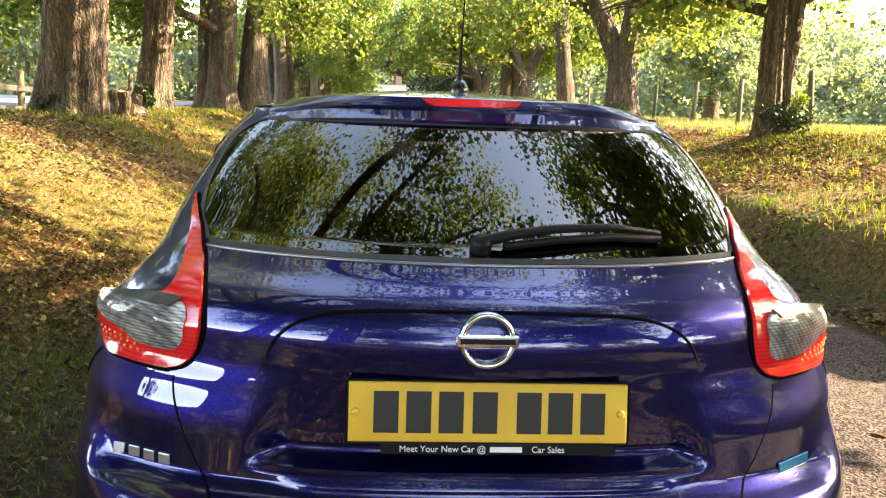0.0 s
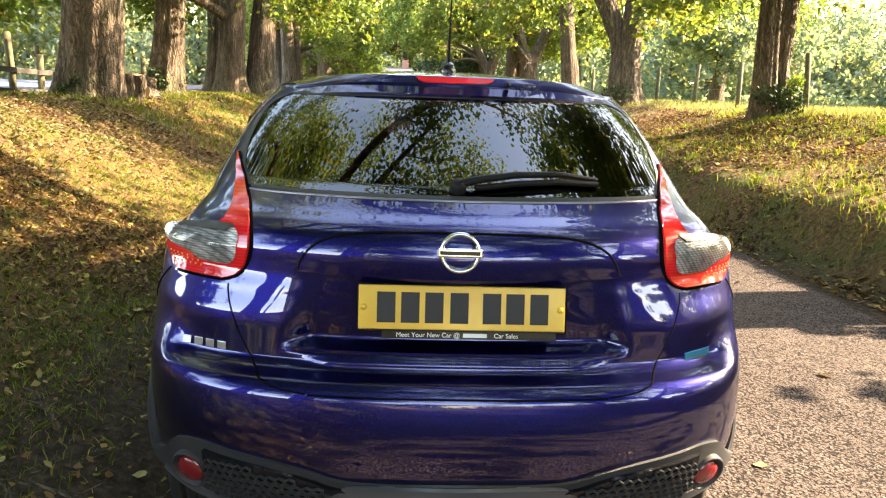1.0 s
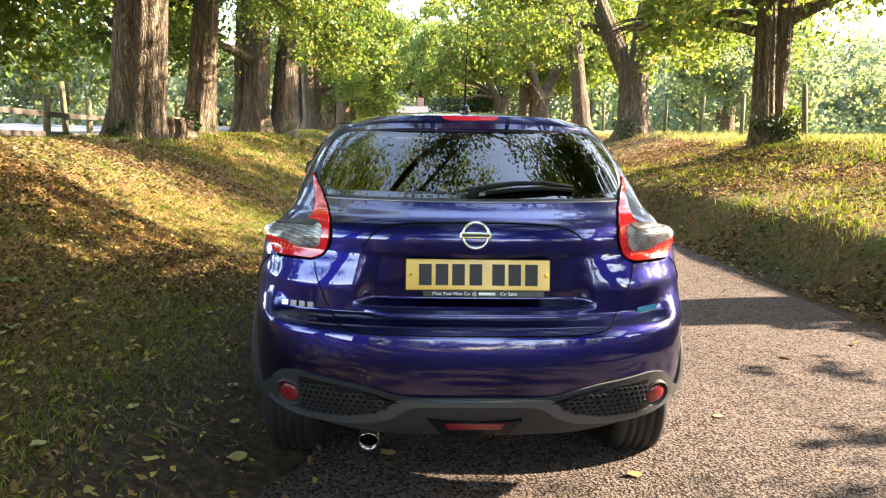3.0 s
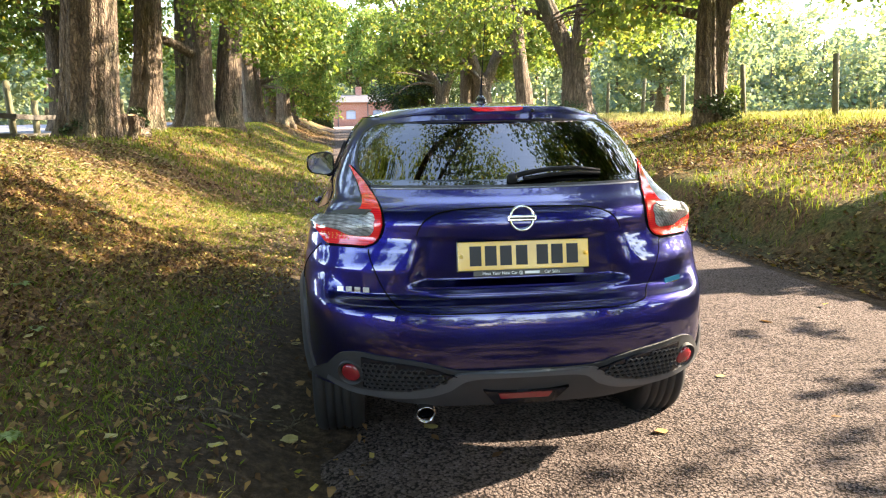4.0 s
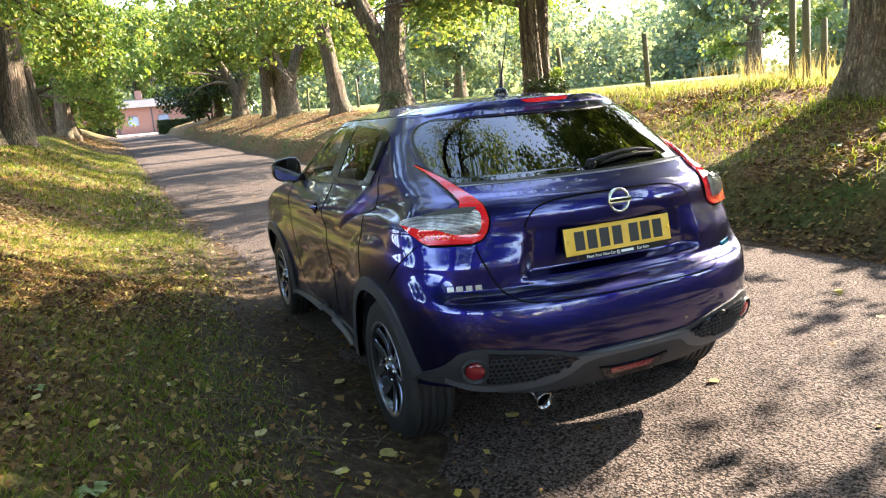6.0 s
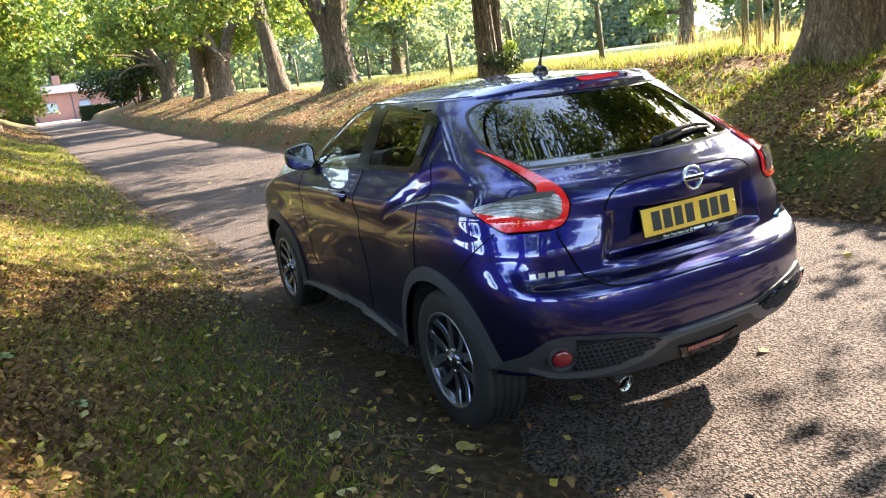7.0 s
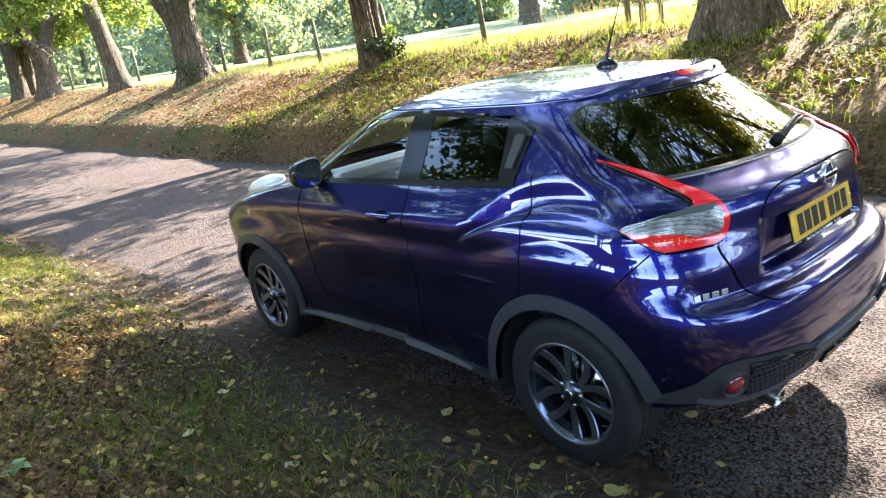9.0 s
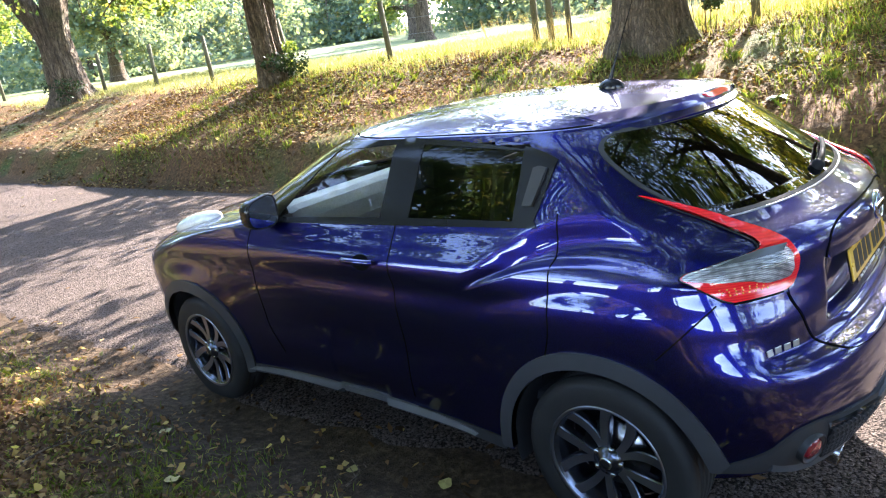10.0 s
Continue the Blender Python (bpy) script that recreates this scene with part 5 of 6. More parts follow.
BX, BR = np.meshgrid(bx, np.linspace(0, 1, 16), indexing="ij")
BZ = lerp(0.989, np.maximum(blade_top, 0.991)[:, None], BR)
panel("blade", s_at(np.abs(BX), BZ, 0) * np.sign(BX), BZ, 0.006 + 0.012 * (1 - BR), M_paint, tailgate, skirt=0.02)
bead("groove", s_at(np.abs(bx), blade_top + 0.003, 0) * np.sign(bx), blade_top + 0.003, 0.004, M_gap, tailgate, off=0.005)
edge_z = np.linspace(0.706, 0.935, 50)
for k in (-1, 1):
    bead("shut_line", k * s_at(tg_half(edge_z) + 0.004, edge_z, 0), edge_z, 0.0035, M_gap, tailgate)
zb = 0.7035 + 0 * np.linspace(-0.38, 0.38, 40)
xb = np.linspace(-0.37, 0.37, 40)
bead("shut_line", s_at(np.abs(xb), zb, 0) * np.sign(xb), zb, 0.0035, M_gap, tailgate)

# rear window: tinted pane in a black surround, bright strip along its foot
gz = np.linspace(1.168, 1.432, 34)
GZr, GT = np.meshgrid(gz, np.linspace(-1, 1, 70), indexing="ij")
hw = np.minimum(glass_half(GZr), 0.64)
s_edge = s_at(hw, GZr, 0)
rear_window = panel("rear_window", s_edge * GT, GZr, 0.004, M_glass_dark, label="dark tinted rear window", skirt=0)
for k in (-1, 1):
    gz2 = np.linspace(1.168, 1.432, 34)
    A, B = np.meshgrid(gz2, np.linspace(0, 1, 5), indexing="ij")
    se = s_at(np.minimum(glass_half(A), 0.64), A, 0)
    panel("window_seal", k * (se + 0.008 - 0.022 * B), A, 0.006, M_plastic, rear_window)
for z1, z2 in ((1.161, 1.169), (1.426, 1.436)):
    A, B = np.meshgrid(np.linspace(z1, z2, 4), np.linspace(-1, 1, 60), indexing="ij")
    panel("window_seal", s_at(glass_half(A) - 0.004, A, 0) * B, A, 0.006, M_plastic, rear_window)
zs_ = np.full(60, 1.158)
xs_ = np.linspace(-0.575, 0.575, 60)
bead("trim_strip", s_at(np.abs(xs_), zs_, 0) * np.sign(xs_), zs_, 0.004, M_alloy, tailgate, "bright strip under the glass", off=0.004)

# spoiler lip over the rear window, with the high brake lamp in it
A, B = np.meshgrid(np.linspace(1.428, 1.498, 18), np.linspace(-1, 1, 70), indexing="ij")
sp_half = 0.535 - 0.9 * (A - 1.428)
tu = (A - 1.428) / 0.070
s_sp = s_at(np.minimum(sp_half, 0.53), A, 0) * B
fade = step((1 - np.abs(B)) / 0.62)
spoiler = panel("spoiler", s_sp, A, (0.0015 + 0.031 * np.sin(np.pi * np.clip(0.12 + tu * 0.95, 0, 1)) ** 0.8 * fade), M_paint, label="roof spoiler in body colour", skirt=0.012)
A, B = np.meshgrid(np.linspace(0, 1, 12), np.sin(np.linspace(-np.pi / 2, np.pi / 2, 61)), indexing="ij")
bx_ = 0.118 * B * (0.90 + 0.10 * A ** 0.5)
bz_ = lerp(1.4525 + 0.006 * np.abs(B) ** 8, 1.4745 - 0.002 * np.abs(B) ** 8, A)
lip = 0.0015 + 0.031 * np.sin(np.pi * np.clip(0.12 + (bz_ - 1.428) / 0.070 * 0.95, 0, 1)) ** 0.8
panel("brake_lamp", s_at(np.abs(bx_), bz_, 0) * np.sign(B), bz_, lip + 0.003 + 0.003 * np.sin(np.pi * A) ** 0.5, M_brake, spoiler, "red high-level brake lamp", skirt=0.012)
P, n = surf(np.array([s_at(0.155, 1.455, 0)]), np.array([1.455]), 0.033)
bm = bmesh.new()
bmesh.ops.create_uvsphere(bm, u_segments=12, v_segments=8, radius=0.009, matrix=Matrix.Translation(P[0]))
part("washer_jet", bm_mesh("washer_jet", bm, M_gloss, True), spoiler)

# tail lamps: red blade and foot round a clear lens, standing proud of the wing
lamp_in = spline([0.945, 0.955, 0.975, 1.0, 1.04, 1.08, 1.12, 1.17, 1.21, 1.246], [0.612, 0.578, 0.556, 0.545, 0.537, 0.541, 0.559, 0.592, 0.625, 0.658])
lamp_out_y = spline([0.945, 0.955, 0.968, 0.985, 1.0, 1.016, 1.030, 1.040, 1.054, 1.072, 1.09], [0.315, 0.338, 0.358, 0.380, 0.400, 0.425, 0.450, 0.440, 0.385, 0.325, 0.29])
blade_wide = spline([1.06, 1.08, 1.10, 1.15, 1.19, 1.246], [0.135, 0.096, 0.076, 0.058, 0.042, 0.012])


def lamp_edges(z):
    a = s_at(lamp_in(z), z, 0)
    b = s_at(lamp_out_y(z), z, 1)
    mix = step((z - 1.062) / 0.02)
    b = b * (1 - mix) + (a + blade_wide(z)) * mix
    return a, np.maximum(b, a + 0.006)


def lamp_rise(z, B):
    return 0.008 + 0.016 * (np.sin(np.pi * np.clip(0.06 + 0.90 * B, 0, 1)) ** 0.5) * step((1.252 - z) / 0.06)


M_reflector = material("lamp_reflector", (0.7, 0.71, 0.72), 0.3, 0.12)
_cb = node(M_reflector, "ShaderNodeTexWave", Scale=52.0, Distortion=0.0)
_cb.bands_direction = "Z"
link(M_reflector, coords(M_reflector), _cb.inputs["Vector"])
_cv = node(M_reflector, "ShaderNodeTexWave", Scale=30.0, Distortion=0.0)
_cv.bands_direction = "DIAGONAL"
link(M_reflector, coords(M_reflector), _cv.inputs["Vector"])
_bars = blend(M_reflector, 1.0, ramp(M_reflector, _cb.outputs["Fac"], [(0.15, (0.62, 0.62, 0.62)), (0.5, (1, 1, 1))]), ramp(M_reflector, _cv.outputs["Fac"], [(0.1, (0.55, 0.55, 0.55)), (0.45, (1, 1, 1))]), "MULTIPLY")
_cc = ramp(M_reflector, noise_fac(M_reflector, 16, 2), [(0.38, (0.34, 0.34, 0.33)), (0.62, (0.92, 0.92, 0.92))])
link(M_reflector, blend(M_reflector, 1.0, _cc, _bars, "MULTIPLY"), bsdf(M_reflector).inputs["Base Color"])
bump(M_reflector, _cb.outputs["Fac"], 0.6, 0.003)
bsdf(M_reflector).inputs["Metallic"].default_value = 0.45
M_cover = glass_material("clear_lamp_cover", (0.95, 0.96, 0.96), 0.0, 1.45)


def tail_lamp(k):
    CARVE[0] = 0.0
    A, B = np.meshgrid(np.concatenate([np.linspace(0.946, 1.07, 44), np.linspace(1.075, 1.244, 44)]), np.linspace(0, 1, 30), indexing="ij")
    a, b = lamp_edges(A)
    lamp = panel("tail_lamp", k * (a + (b - a) * B), A, lamp_rise(A, B), M_lens_red, label="red and clear boomerang tail lamp", skirt=0.05)
    B, R = np.meshgrid(np.linspace(0.065, 0.985, 60), np.linspace(0, 1, 16), indexing="ij")
    low = spline([0.065, 0.09, 0.14, 0.30, 0.40, 0.52, 0.75, 0.985], [1.010, 0.995, 0.987, 0.987, 0.993, 1.006, 1.012, 1.024])(B)
    top = spline([0.065, 0.09, 0.14, 0.28, 0.985], [1.046, 1.058, 1.066, 1.070, 1.071])(B)
    A = lerp(low, top, R)
    a, b = lamp_edges(A)
    sl = k * (a + (b - a) * B)
    lens = panel("clear_lens", sl, A, lamp_rise(A, B) + 0.010, M_cover, lamp, "clear lens over a bright reflector", skirt=0)
    panel("reflector_panel", sl, A, lamp_rise(A, B) + 0.002, M_reflector, lens, skirt=0)
    # smooth grey lid along the lens's upper edge
    B, R = np.meshgrid(np.linspace(0.20, 0.86, 40), np.linspace(0, 1, 10), indexing="ij")
    A = lerp(1.060 - 0.010 * B, 1.072 + 0 * B, R)
    a, b = lamp_edges(A)
    panel("lens_lid", k * (a + (b - a) * B), A, lamp_rise(A, B) + 0.0125, M_lid, lamp, "smooth smoky upper lens", skirt=0.006)
    # round reversing lamp bowl
    p, n = surf(np.array([k * 0.535]), np.array([1.040]), 0.024)
    m = Matrix.Translation(p[0]) @ Vector(n[0]).to_track_quat("Z", "Y").to_matrix().to_4x4()
    lathe("lamp_bowl", [(0.026, 0.0005), (0.023, 0.0015), (0.019, 0.000), (0.010, -0.001), (0.0, -0.0015)], m, M_reflector, lens, seg=24)
    # rows of small bulbs behind the red lens, sun glints put into their amber colour
    bm = bmesh.new()
    for row in range(3):
        for col in range(7):
            zc = 0.968 + 0.012 * row
            ea, eb = lamp_edges(np.array([zc]))
            bb = 0.40 + 0.075 * col + 0.03 * (row % 2)
            p, n = surf(k * (ea + (eb - ea) * bb), np.array([zc]), float(lamp_rise(zc, bb)) - 0.0005)
            bmesh.ops.create_uvsphere(bm, u_segments=8, v_segments=6, radius=0.0032, matrix=Matrix.Translation(p[0]))
    tagged(part("bulb_rows", bm_mesh("bulb_rows", bm, M_bulb, True), lamp), "rows of small bulbs with sun glints put into an amber colour", kind="stuff")
    CARVE[0] = 1.0
    zz = np.linspace(0.946, 1.244, 80)
    CARVE[0] = 0.0
    a, b = lamp_edges(zz)
    bead("lamp_seal", k * (a - 0.004), zz, 0.005, M_gap, lamp, off=0.003)
    bead("lamp_seal", k * (b + 0.004), zz, 0.0045, M_gloss, lamp, off=0.003)
    ss = np.linspace(float(a[0]), float(b[0]), 20)
    bead("lamp_seal", k * ss, np.full(20, 0.943), 0.005, M_gap, lamp, off=0.003)
    CARVE[0] = 1.0
    return lamp


M_bulb = material("glint_bulb", (0.85, 0.30, 0.06), 0.12, 0.0, Coat_Weight=1.0)
M_lid = material("smoked_clear_plastic", (0.075, 0.078, 0.075), 0.12, 0.0, Specular_IOR_Level=0.25)


def lathe(name, profile, m, mat_, parent, label="", seg=32):
    """A turned part: (radius, height) along its own z axis."""
    ang = np.linspace(0, 2 * np.pi, seg, endpoint=False)
    v = np.array([[(r * math.cos(a), r * math.sin(a), h) for a in ang] for r, h in profile])
    me = mesh_np(name, v.reshape(-1, 3), grid_faces(len(profile), seg, True), mat_, True)
    me.transform(m)
    return part(name, me, parent, label)


both(tail_lamp)

# black apron below the bumper
apron_top = spline([0.0, 0.08, 0.16, 0.20, 0.25, 0.36, 0.50, 0.60, 0.70, 0.85, 1.0], [0.474, 0.474, 0.478, 0.486, 0.504, 0.526, 0.541, 0.550, 0.540, 0.470, 0.425])
apron_bot = spline([0.0, 0.2, 0.35, 0.55, 0.75, 1.0], [0.30, 0.302, 0.318, 0.350, 0.385, 0.405])
s_arch = float(s_at(0.355, 0.40, 1))
C, R = np.meshgrid(np.linspace(-1, 1, 121), np.linspace(0, 1, 16), indexing="ij")
az = lerp(apron_bot(np.abs(C)), apron_top(np.abs(C)), R)
keel = 0.016 * np.sin(np.pi * R) ** 0.5
apron = panel("apron", s_arch * C, az, 0.008 + keel, M_plastic, label="black plastic lower bumper with grey skid panel", skirt=0.02)
# grey skid panel: a thin band in the middle, dropping round the grilles' inner ends and wide below them
C, R = np.meshgrid(np.linspace(-0.80, 0.80, 161), np.linspace(0, 1, 12), indexing="ij")
ca = np.abs(C)
skid_top = spline([0.0, 0.15, 0.17, 0.26, 0.40, 0.56, 0.72, 0.80], [0.472, 0.475, 0.474, 0.420, 0.396, 0.392, 0.415, 0.44])(ca)
skid_bot = spline([0.0, 0.09, 0.14, 0.20, 0.30, 0.40, 0.62, 0.80], [0.455, 0.454, 0.444, 0.392, 0.362, 0.356, 0.372, 0.41])(ca)
panel("skid_panel", s_arch * C, lerp(skid_bot, skid_top, R), 0.020 + 0.012 * np.sin(np.pi * R) ** 0.6, M_grey, apron, "satin grey skid panel", skirt=0.015)
grille_low = spline([0.175, 0.26, 0.40, 0.50, 0.57], [0.478, 0.424, 0.402, 0.400, 0.410])


def side_grille(k):
    c, r = np.meshgrid(np.linspace(0.175, 0.57, 40), np.linspace(0, 1, 8), indexing="ij")
    top = apron_top(c) - 0.012
    g = panel("grille", k * s_arch * c, lerp(np.minimum(grille_low(c), top - 0.002), top, r), 0.026, M_gloss, apron, "black honeycomb insert", skirt=0.012)
    verts, faces, n0 = [], [], 0
    for row in range(7):
        for col in range(15):
            zc = 0.414 + 0.019 * row
            sc = 0.195 + 0.026 * (col + 0.5 * (row % 2))
            if sc > 0.56 or not (float(grille_low(sc)) + 0.006 < zc < float(apron_top(sc)) - 0.022):
                continue
            ang = np.linspace(0, 2 * np.pi, 6, endpoint=False) + np.pi / 6
            for q, o in ((0.0112, 0.027), (0.0108, 0.034), (0.0085, 0.034), (0.0080, 0.027)):
                p, _ = surf(k * (s_arch * sc + 1.15 * q * np.cos(ang)), zc + q * 0.98 * np.sin(ang), o)
                verts.append(p)
            faces.append(grid_faces(4, 6, True) + n0)
            n0 += 24
    tagged(part("honeycomb", mesh_np("honeycomb", np.concatenate(verts), np.concatenate(faces), M_plastic), g), kind="stuff")
    sc, zc = s_arch * 0.635, 0.470
    p, n = surf(np.array([k * sc]), np.array([zc]), 0.03)
    m = Matrix.Translation(p[0]) @ (Vector(n[0]) * 0.7 + Vector((0, -0.3, 0))).to_track_quat("Z", "Y").to_matrix().to_4x4()
    prof = [(0.056, -0.05), (0.056, 0.000), (0.053, 0.004), (0.049, 0.001), (0.044, -0.022), (0.0, -0.024)]
    lathe("fog_bezel", prof, m, M_plastic, apron, "black fog lamp bezel", 28)
    prof = [(0.040, -0.022), (0.040, -0.004), (0.034, 0.003), (0.02, 0.006), (0.0, 0.007)]
    lathe("fog_lamp", prof, m, M_lens_dark, apron, "round red rear fog lamp", 28)


both(side_grille)
# lower reflector in its black frame
C, R = np.meshgrid(np.linspace(-1, 1, 24), np.linspace(0, 1, 6), indexing="ij")
RX_ = C * (0.115 + 0.055 * R)
panel("reflector_frame", s_at(np.abs(RX_), 0.36 + 0 * R, 0) * np.sign(C), lerp(0.335, 0.394 + 0.012 * np.abs(C) ** 3, R), 0.026 + 0.010 * np.maximum(np.abs(2 * R - 1), np.abs(C)) ** 6, M_gloss, apron, skirt=0.02)
RX_ = C * (0.096 + 0.012 * R)
panel("reflector", s_at(np.abs(RX_), 0.36 + 0 * R, 0) * np.sign(C), lerp(0.358, 0.384, R), 0.031, M_lens_dark, apron, "red lower reflector", skirt=0.01)


# wheel arches, sills and wheel wells
def arch(k, c, a0, a1):
    th = np.radians(np.linspace(a0, a1, 70))
    A, B = np.meshgrid(th, np.linspace(0, 1, 7), indexing="ij")
    r = 0.383 + 0.060 * B
    y, z = c + r * np.cos(A), np.maximum(HUB_Z + r * np.sin(A), 0.262)
    off = 0.008 + 0.016 * np.sin(np.pi * np.clip(0.15 + 0.8 * B, 0, 1))
    panel("arch_trim", k * s_at(y, z, 1), z, off, M_arch, label="grey plastic wheel arch trim", skirt=0.03)
    th = np.radians(np.linspace(-16, 168, 40) if c < 2 else np.linspace(10, 196, 40))
    A, B = np.meshgrid(th, np.linspace(0, 1, 6), indexing="ij")
    x = k * (0.84 - 0.42 * B)
    v = np.stack([x, c + 0.395 * np.cos(A), HUB_Z + 0.395 * np.sin(A)], -1).reshape(-1, 3)
    part("wheel_well", mesh_np("wheel_well", v, grid_faces(40, 6), M_plastic, True), car)


def sides(k):
    arch(k, AXLES[0], -4, 167)
    arch(k, AXLES[1], -6, 188)
    A, B = np.meshgrid(np.linspace(1.18, 2.92, 60), np.linspace(0, 1, 6), indexing="ij")
    z = 0.262 + 0.050 * B
    panel("sill_trim", k * s_at(A, z, 1), z, 0.006, M_plastic, label="black plastic sill", skirt=0.03)
    A, B = np.meshgrid(np.linspace(1.33, 2.90, 60), np.linspace(0, 1, 8), indexing="ij")
    lens = np.sin(np.pi * (A - 1.33) / 1.57) ** 0.45
    z = 0.272 + 0.012 * (1 - lens) + 0.046 * lens * B
    panel("sill_strip", k * s_at(A, z, 1), z, 0.012 + 0.016 * np.sin(np.pi * B) ** 0.7, M_sill, label="pale grey lens-shaped sill strip", skirt=0.02)
    # shut lines of doors, bumper and fuel flap
    z = np.linspace(0.36, 1.165, 60)
    bead("shut_line", k * s_at(1.67 + 0.02 * bell(z, 0.36, 0.3), z, 1), z, 0.003, M_gap)
    z = np.linspace(0.62, 1.20, 50)
    bead("shut_line", k * s_at(0.905 + 0.05 * step((0.85 - z) / 0.25), z, 1), z, 0.003, M_gap)
    z = np.linspace(0.42, 1.16, 50)
    bead("shut_line", k * s_at(2.66 - 0.10 * step((0.6 - z) / 0.25), z, 1), z, 0.003, M_gap)
    z = np.linspace(0.775, 0.944, 30)
    bead("shut_line", k * s_at(lerp(0.52, 0.355, (z - 0.775) / 0.169), z, 1), z, 0.003, M_gap)
    y = np.linspace(0.86, 2.16, 60)
    bead("roof_seam", k * s_at(y, 1.463 + 0 * y, 1), 1.463 + 0 * y, 0.004, M_gap)


both(sides)


# side windows
def quad_panel(name, k, quad, off, mat_, parent=None, label="", skirt=0.004, nu=20, nv=12):
    U, V = np.meshgrid(np.linspace(0, 1, nu), np.linspace(0, 1, nv), indexing="ij")
    (ay, az_), (by, bz), (cy, cz), (dy, dz) = quad
    y = (1 - V) * lerp(ay, by, U) + V * lerp(dy, cy, U)
    z = (1 - V) * lerp(az_, bz, U) + V * (lerp(dz, cz, U) + 0.006 * np.sin(np.pi * U))
    return panel(name, k * s_at(y, z, 1), z, off, mat_, parent, label, skirt)


def windows(k):
    w = quad_panel("side_window", k, FRONT_PANE, 0.002, M_glass, None, "clear front side window", 0)
    r = quad_panel("side_window", k, REAR_PANE, 0.002, M_glass_mid, None, "tinted rear side window", 0)
    quad_panel("belt_strip", k, [(2.66, 1.106), (0.985, 1.150), (0.99, 1.170), (2.47, 1.136)], 0.006, M_gloss, w, nu=60)
    quad_panel("pillar_trim", k, [(1.765, 1.135), (1.60, 1.14), (1.565, 1.452), (1.725, 1.455)], 0.005, M_gloss, w, "black centre pillar trim")
    quad_panel("pillar_trim", k, [(1.085, 1.155), (1.0, 1.160), (0.925, 1.372), (1.07, 1.418)], 0.005, M_gloss, r, "black rear quarter trim")
    quad_panel("roof_strip", k, [(2.14, 1.418), (1.70, 1.440), (1.70, 1.457), (2.12, 1.440)], 0.005, M_gloss, w)
    quad_panel("roof_strip", k, [(1.60, 1.436), (1.06, 1.402), (0.955, 1.392), (1.60, 1.457)], 0.005, M_gloss, r, nu=30)
    quad_panel("pillar_trim", k, [(2.66, 1.112), (2.46, 1.130), (2.11, 1.428), (2.17, 1.442)], 0.005, M_gloss, w)
    quad_panel("door_handle", k, [(1.045, 1.22), (1.005, 1.22), (0.96, 1.345), (1.015, 1.345)], 0.018, M_plastic, r, "hidden black rear door handle", 0.012)


M_glass_mid = glass_material("tinted_side_glass", (0.16, 0.17, 0.18), 0.0, 1.5)
both(windows)
A, B = np.meshgrid(np.linspace(1.150, 1.445, 20), np.linspace(-1, 1, 40), indexing="ij")
P, n = surf(np.where(B < 0, -1, 1) * lerp(3.0, 2.32, np.abs(B)), A, 0.002)
part("windscreen", mesh_np("windscreen", P.reshape(-1, 3), grid_faces(20, 40), M_glass, True), car, "clear windscreen")


# badges, plate and lettering on the tail
def on_tail(x, z, off=0.0):
    p, n = surf(np.array([float(s_at(abs(x), z, 0)) * (1 if x >= 0 else -1)]), np.array([z]), off)
    return Vector(p[0]), Vector(n[0])


plate_m = pose(0.006, 0.106, 0.908, 90 - 9, 0, 0)


def slab(name, size, m, mat_, parent, label="", bevel=0.004):
    bm = bmesh.new()
    box(bm, size, Matrix(), bevel)
    ob = part(name, bm_mesh(name, bm, mat_), parent, label)
    ob.data.transform(m)
    return ob


plate = slab("number_plate", (0.520, 0.111, 0.006), plate_m, M_plate, car, "yellow rear number plate with blanked characters", 0.0025)
slab("plate_frame", (0.530, 0.122, 0.004), plate_m @ pose(0, -0.001, -0.004), M_gloss, plate)
for i, cx in enumerate((-0.191, -0.131, -0.071, -0.008, 0.074, 0.133, 0.194)):
    slab("character_bar", (0.046, 0.077, 0.0012), plate_m @ pose(cx, 0, 0.0036), M_black_ink, plate, bevel=0)
for cx in (-0.247, 0.247):
    lathe("screw_cap", [(0.008, 0), (0.008, 0.003), (0.005, 0.005), (0, 0.005)], plate_m @ pose(cx, 0.0, 0.003), M_plate, plate, seg=14)


def words(name, text, size, m, mat_, parent, label=""):
    cu = bpy.data.curves.new(name, "FONT")
    cu.body, cu.size, cu.align_x, cu.extrude = text, size, "CENTER", 0.0004
    ob = bpy.data.objects.new(name, cu)
    me = bpy.data.meshes.new_from_object(ob)
    bpy.data.objects.remove(ob)
    me.transform(m)
    me.materials.append(mat_)
    return part(name, me, parent, label)


strip = slab("dealer_strip", (0.44, 0.020, 0.003), plate_m @ pose(0.02, -0.069, -0.002), M_gloss, plate, "black strip with small white lettering", 0.001)
words("lettering", "Meet Your New Car @", 0.0165, plate_m @ pose(-0.085, -0.074, 0.001), M_white_ink, strip)
slab("lettering_bar", (0.06, 0.010, 0.001), plate_m @ pose(0.033, -0.069, 0.0005), M_white_ink, strip, bevel=0)
words("lettering", "Car Sales", 0.0165, plate_m @ pose(0.112, -0.074, 0.001), M_white_ink, strip)

p, n = on_tail(-0.008, 1.050, 0.018)
bm_m = Matrix.Translation(p) @ pose(0, 0, 0, 90 - 6, 0, 0)
badge = lathe("badge", [(0.040, -0.006), (0.040, 0.004), (0.044, 0.009), (0.049, 0.008), (0.051, 0.003), (0.051, -0.006)], bm_m, M_chrome, car, "chrome ring badge with cross bar", 40)
slab("badge_bar", (0.112, 0.022, 0.012), bm_m @ pose(0, 0, 0.005), M_chrome, badge, bevel=0.004)
